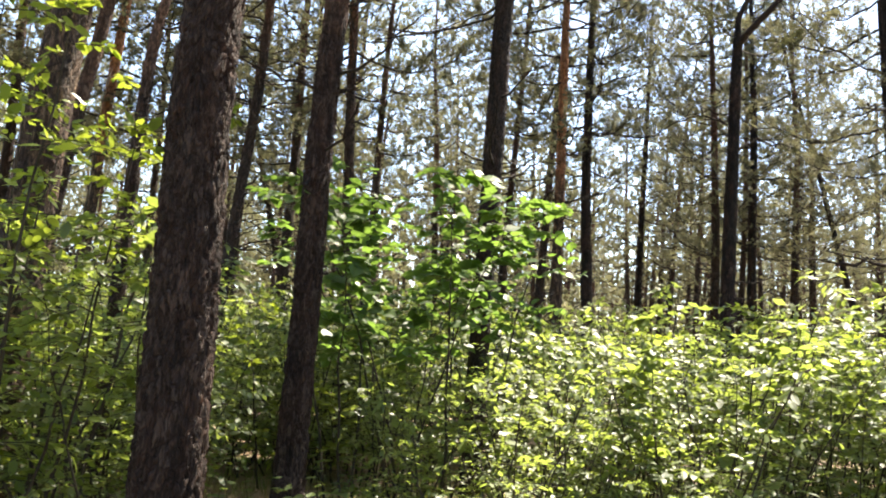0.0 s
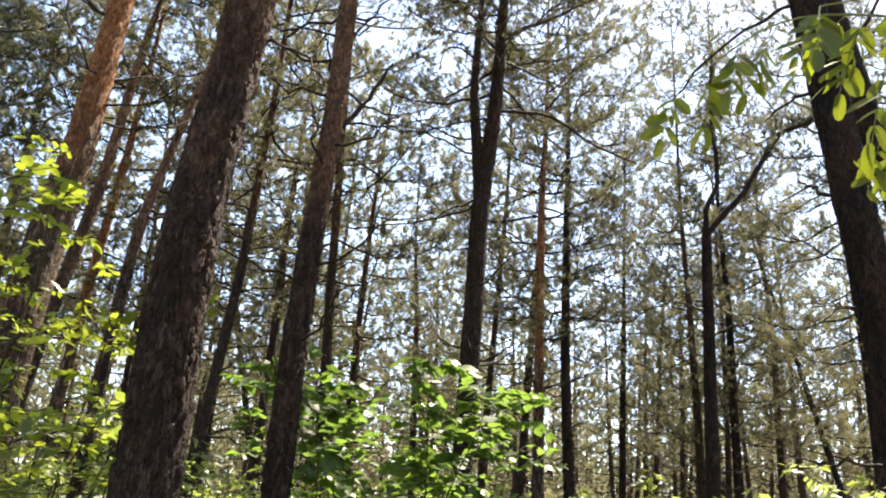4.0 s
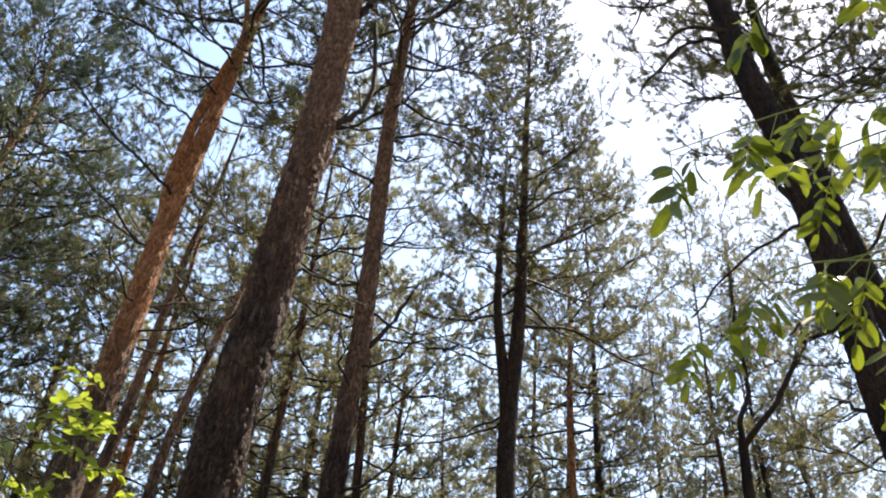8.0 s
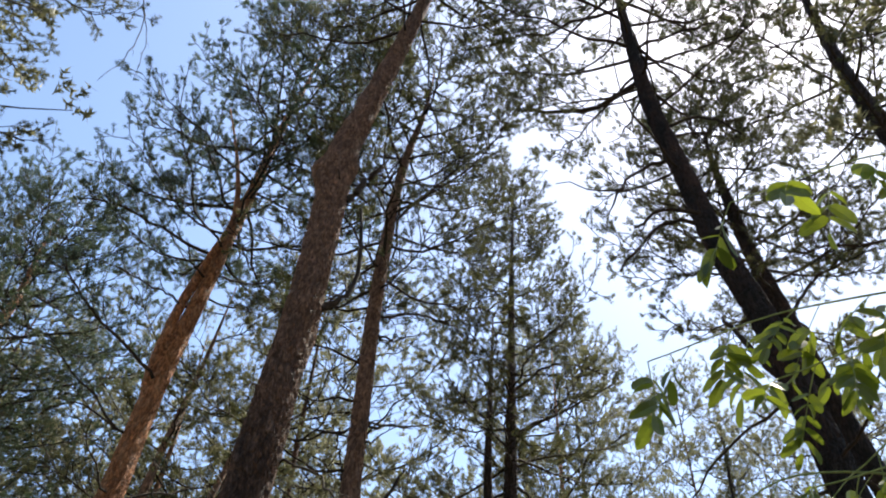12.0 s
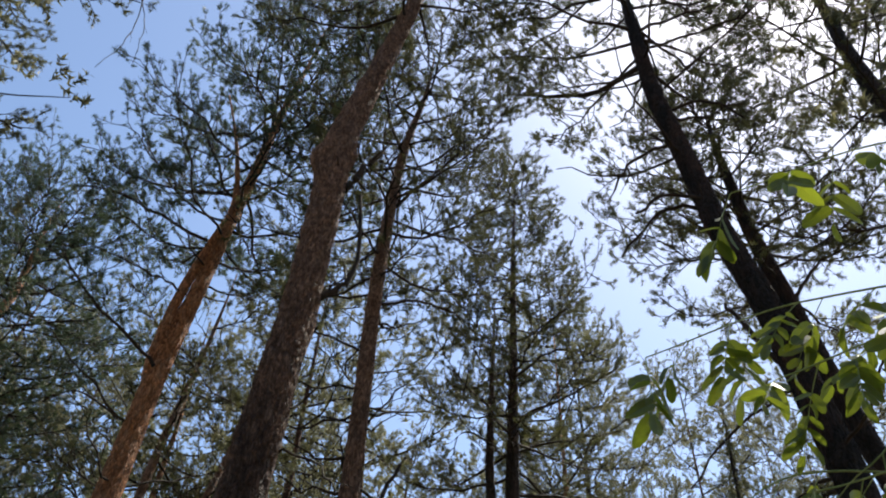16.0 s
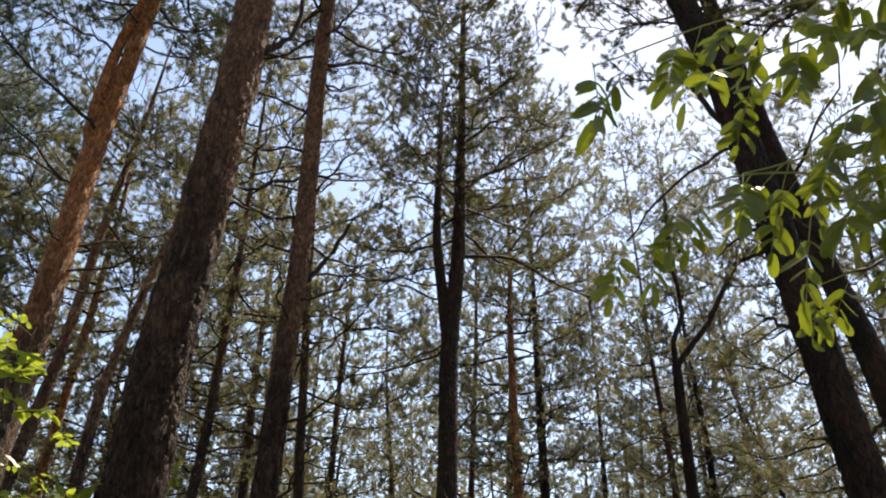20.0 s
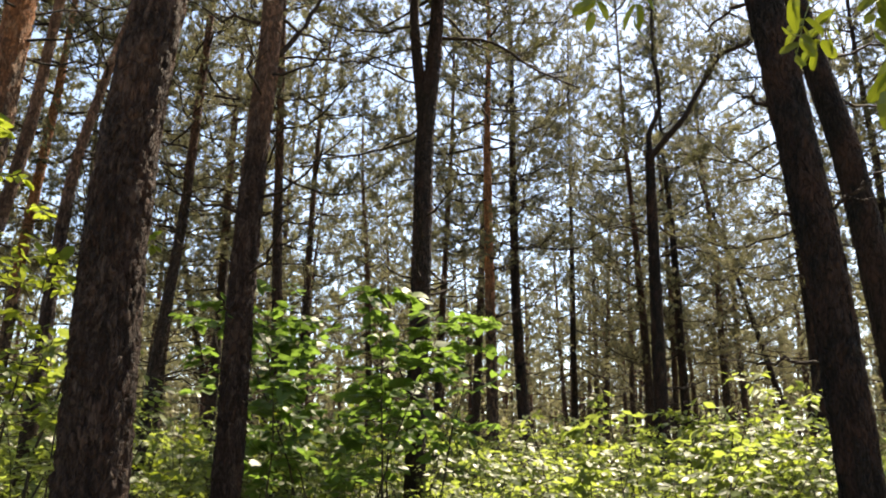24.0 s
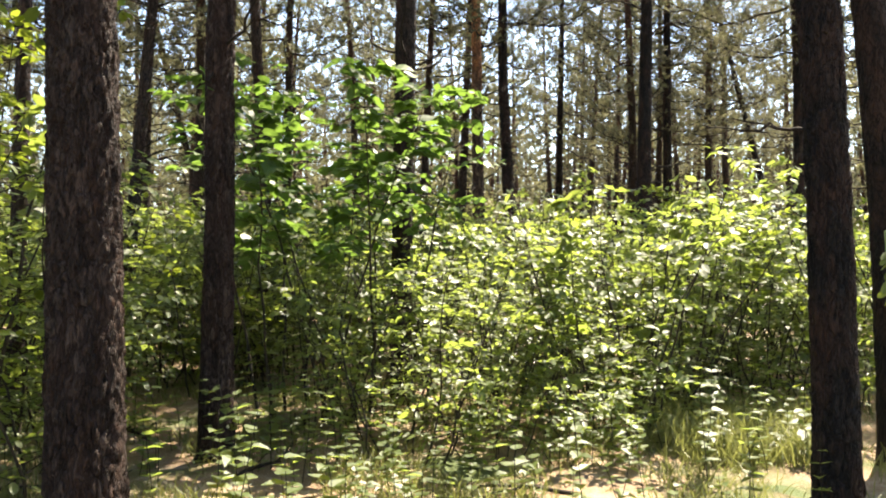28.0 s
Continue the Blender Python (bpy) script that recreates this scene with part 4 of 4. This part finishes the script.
# ---------------------------------------------------------------- ash sapling whose twigs hang into the view
def ash_sapling():
    rng = np.random.default_rng(90)
    base = np.array([1.68, 0.45, 0.0])
    tree = thing("ash_sapling", tuple(base), "young ash with backlit hanging compound leaves", "tree", "saplings")
    stem = np.array([[0, 0, -0.05], [0.03, 0.02, 0.9], [0.0, 0.06, 1.8], [-0.06, 0.1, 2.5], [-0.1, 0.12, 3.1]])
    b = Bits()
    c = smooth_line(stem, 20)
    tube(b, c, np.linspace(0.022, 0.008, 20), 8)
    part("stem", b, TWIG, tree)
    kinds = []
    for k in range(4):
        lb = Bits()
        leaves_at(lb, np.zeros((1, 3)), np.array([[0, 1.0, 0]]), np.array([[0, 0, 1.0]]), np.array([1.0]), np.random.default_rng(k), "blunt", 0.45, 0.5)
        me = lb.mesh("leaf", False)
        me.materials.append(LEAF_ASH)
        kinds.append(me)

    def fan(path, count, pairs, size, drop):
        """One twig with compound leaves hanging from it."""
        c = smooth_line(path, 24)
        tb = Bits()
        tube(tb, c, np.linspace(0.004, 0.0016, 24), 5)
        twig = part("twig", tb, STALK, tree)
        for j in range(count):
            i = int(7 + 16 * j / max(1, count - 1)) if count > 1 else 23
            i = min(i, 23)
            fwd = unit(c[min(i + 1, 23)] - c[max(i - 1, 0)])
            s = np.array([fwd[1], -fwd[0], 0]) * (1 if j % 2 else -1)
            way = unit(fwd * 0.5 + s * 0.5 + np.array([0, 0, -drop * rng.uniform(0.4, 1.3)]) + rng.normal(0, 0.2, 3))
            ln = size * pairs * 0.62
            t = np.linspace(0, 1, 7)[:, None]
            rach = c[i] + way * t * ln - np.array([0, 0, 0.35]) * t ** 2 * ln * drop
            rb = Bits()
            tube(rb, rach, np.linspace(0.0015, 0.0008, 7), 4)
            part("leaf_stalk", rb, STALK, twig)
            for q in range(pairs * 2 + 1):
                u = 0.25 + 0.75 * (q // 2 + 1) / (pairs + 1) if q < pairs * 2 else 1.0
                k = min(int(u * 6), 5)
                p = rach[k] + (rach[k + 1] - rach[k]) * (u * 6 - k)
                w = unit(rach[k + 1] - rach[k])
                side = unit(np.cross(w, np.array([0.3, -0.2, 1.0]))) * (1 if q % 2 else -1)
                d = Vector(unit(w if q == pairs * 2 else w * 0.45 + side * 0.8 + np.array([0, 0, -0.35])) + rng.normal(0, 0.15, 3))
                ob = part("leaf", kinds[rng.integers(4)], LEAF_ASH, twig)
                n = Vector((rng.normal(0, 0.9), -0.5 + rng.normal(0, 0.7), 0.7))
                y = d.normalized()
                x = y.cross(n).normalized()
                z = x.cross(y)
                rot = Matrix((x, y, z)).transposed().to_4x4()
                ob.matrix_basis = Matrix.Translation(Vector(p)) @ rot @ Matrix.Scale(size * rng.uniform(0.7, 1.2), 4)

    fan([(0.0, 0.06, 2.25), (-0.5, 0.5, 2.94), (-0.9, 0.7, 3.07), (-1.27, 0.75, 2.94)], 11, 4, 0.062, 0.6)
    fan([(0.02, 0.05, 1.90), (-0.5, 0.45, 2.58), (-0.8, 0.55, 2.70), (-1.0, 0.6, 2.58)], 10, 5, 0.043, 0.9)
    fan([(-0.06, 0.1, 2.60), (-0.45, 0.35, 3.18), (-0.75, 0.45, 3.30), (-1.1, 0.5, 3.18)], 8, 3, 0.067, 0.8)
    fan([(0.02, 0.05, 1.80), (-0.55, 0.65, 2.54), (-0.95, 0.85, 2.74), (-1.2, 0.9, 2.60)], 9, 4, 0.052, 0.8)
    fan([(0.0, 0.06, 2.00), (-0.35, 0.4, 2.63), (-0.62, 0.55, 2.82), (-0.8, 0.62, 2.72)], 7, 4, 0.050, 0.8)
    fan([(0.0, 0.06, 2.20), (-0.3, 0.35, 2.88), (-0.5, 0.45, 3.00), (-0.7, 0.5, 2.92)], 8, 4, 0.053, 0.8)
    fan([(0.0, 0.05, 1.75), (-0.4, 0.4, 2.33), (-0.8, 0.5, 2.56), (-1.1, 0.55, 2.52)], 9, 5, 0.040, 0.8)
    fan([(0.0, 0.05, 1.70), (-0.3, 0.5, 2.28), (-0.6, 0.75, 2.54), (-0.85, 0.85, 2.48)], 9, 4, 0.045, 0.7)
    fan([(-0.02, 0.08, 2.30), (-0.45, 0.3, 2.80), (-0.72, 0.34, 2.90), (-0.94, 0.35, 2.80)], 8, 4, 0.05, 0.7)
    fan([(0.0, 0.06, 2.05), (-0.45, 0.22, 2.48), (-0.75, 0.26, 2.62), (-1.0, 0.28, 2.55)], 8, 4, 0.05, 0.8)
    fan([(0.0, 0.05, 1.85), (-0.45, 0.35, 2.36), (-0.78, 0.46, 2.50), (-1.03, 0.5, 2.42)], 8, 4, 0.046, 0.8)
    fan([(0.0, 0.05, 1.65), (-0.4, 0.3, 2.12), (-0.7, 0.4, 2.28), (-0.94, 0.43, 2.22)], 8, 4, 0.046, 0.9)
    fan([(-0.02, 0.08, 2.15), (-0.5, 0.36, 2.64), (-0.85, 0.46, 2.78), (-1.12, 0.5, 2.70)], 9, 5, 0.042, 0.8)
    fan([(0.02, 0.04, 1.1), (-0.3, 0.45, 1.50), (-0.6, 0.68, 1.62), (-0.82, 0.8, 1.56)], 9, 6, 0.023, 0.8)


ash_sapling()


# ---------------------------------------------------------------- forest floor plants
def seedling(seed, height, count, size, label, at):
    rng = np.random.default_rng(seed)
    p = thing("seedling", at, label, "plant", "seedlings on the forest floor")
    b = Bits()
    c = smooth_line([(0, 0, -0.02), (0.02, 0.01, height * 0.5), (0.03 * rng.normal(), 0.02, height)], 10)
    tube(b, c, np.linspace(0.004, 0.0015, 10), 4)
    part("stem", b, TWIG, p)
    for k in range(count):
        lb = Bits()
        a = k * 2.4 + rng.uniform(-0.3, 0.3)
        i = int(2 + 7 * k / count)
        leaves_at(lb, c[i][None], np.array([[math.cos(a), math.sin(a), 0.2]]), np.array([[0, 0, 1.0]]), np.array([size * rng.uniform(0.7, 1.25)]), rng, "broad")
        part("leaf", lb, LEAF, p)
    return p


def fallen_branch(seed, at, turn, length):
    rng = np.random.default_rng(seed)
    p = thing("fallen_branch", at, "dry fallen pine branch lying on the litter", "branch", "fallen branches")
    t = np.linspace(0, 1, 10)
    c = np.stack([length * t, np.cumsum(rng.normal(0, 0.02, 10)), 0.03 + 0.03 * np.sin(t * 5)], -1)
    b = Bits()
    tube(b, c, np.linspace(0.018, 0.006, 10), 6)
    for k in range(5):
        i = rng.integers(2, 9)
        d = unit(np.array([0.6, rng.normal(0, 0.7), rng.uniform(0.0, 0.4)]))
        tube(b, c[i] + d * np.linspace(0, rng.uniform(0.15, 0.4), 4)[:, None], np.linspace(0.008, 0.003, 4), 4)
    part("branch", b, LIMB, p)
    p.rotation_euler = (0, 0, radians(turn))


def floor_plants():
    rng = np.random.default_rng(33)
    kinds = [seedling(200 + k, h, n, s, "broad-leaved seedling standing in needle litter", (0.6 * k - 1.0, 6.2, 0)) for k, (h, n, s) in
             enumerate(((0.25, 7, 0.075), (0.4, 10, 0.085), (0.55, 13, 0.09), (0.7, 16, 0.08), (0.3, 8, 0.10), (0.85, 18, 0.085)))]
    for k in range(150):
        a, d = radians(rng.uniform(-17, 31)), 4.7 + 3.8 * rng.random() ** 0.8
        if k < 24:
            a, d = radians(rng.uniform(-10, 20)), rng.uniform(4.6, 5.8)
        m = pose(d * math.sin(a), d * math.cos(a), 0, rng.normal(0, 6), rng.normal(0, 6), rng.uniform(0, 360))
        copy_thing(kinds[rng.integers(6)], m @ Matrix.Scale(rng.uniform(0.7, 1.25), 4))
    for k, (x, y, h) in enumerate(((-0.75, 5.0, 0.5), (-0.92, 5.35, 0.62), (-0.45, 4.9, 0.45), (-0.2, 5.1, 0.4), (2.75, 4.0, 0.5), (3.0, 4.2, 0.45))):
        seedling(300 + k, h, 9, 0.125, "broad-leaved seedling with large pale leaves", (x, y, 0.0))
    for k, (x, y, turn, ln) in enumerate(((-2.6, 5.6, 10, 1.1), (-0.9, 6.0, 70, 0.8), (1.4, 5.4, 160, 0.9), (2.0, 6.6, 20, 0.7), (-1.9, 7.4, 120, 1.0))):
        fallen_branch(320 + k, (x, y, 0.0), turn, ln)
    n = 16000
    a, d = np.radians(rng.uniform(-34, 36, n)), 3.6 + 12 * rng.random(n) ** 1.3
    keep = np.sin(d * 2.3 + a * 17) + np.cos(a * 31 - d * 1.1) + rng.normal(0, 0.5, n) > 0.1
    a, d = a[keep], d[keep]
    a = np.concatenate([a, np.radians(rng.uniform(19, 30, 1500))])
    d = np.concatenate([d, rng.uniform(6.8, 9.2, 1500)])
    n = len(a)
    tall = np.where(np.arange(n) >= n - 1500, 1.7, 1.0)[:, None]
    o = np.stack([d * np.sin(a), d * np.cos(a), np.full(n, -0.03)], -1)
    b = Bits()
    for _ in range(3):
        w = unit(np.stack([rng.normal(0, 0.45, n), rng.normal(0, 0.45, n), np.ones(n)], -1))
        ln = rng.uniform(0.08, 0.30, (n, 1)) * tall
        s = unit(np.stack([rng.normal(0, 1, n), rng.normal(0, 1, n), np.zeros(n)], -1)) * 0.004
        oo = o + rng.normal(0, 0.03, (n, 3)) * [1, 1, 0]
        m = oo + w * ln * 0.6
        t = oo + w * ln + np.stack([w[:, 0], w[:, 1], -0.3 * np.ones(n)], -1) * ln * 0.35
        b.add(np.stack([oo - s, oo + s, m + s, m - s, t], 1).reshape(-1, 3), np.arange(n)[:, None] * 5 + np.array([[0, 1, 2, 3]]), np.arange(n)[:, None] * 5 + np.array([[3, 2, 4]]))
    me = b.mesh("grass")
    me.materials.append(GRASS)
    tagged(new("grass", me), "sparse dry and green grass blades", "grass", kind="stuff")


floor_plants()
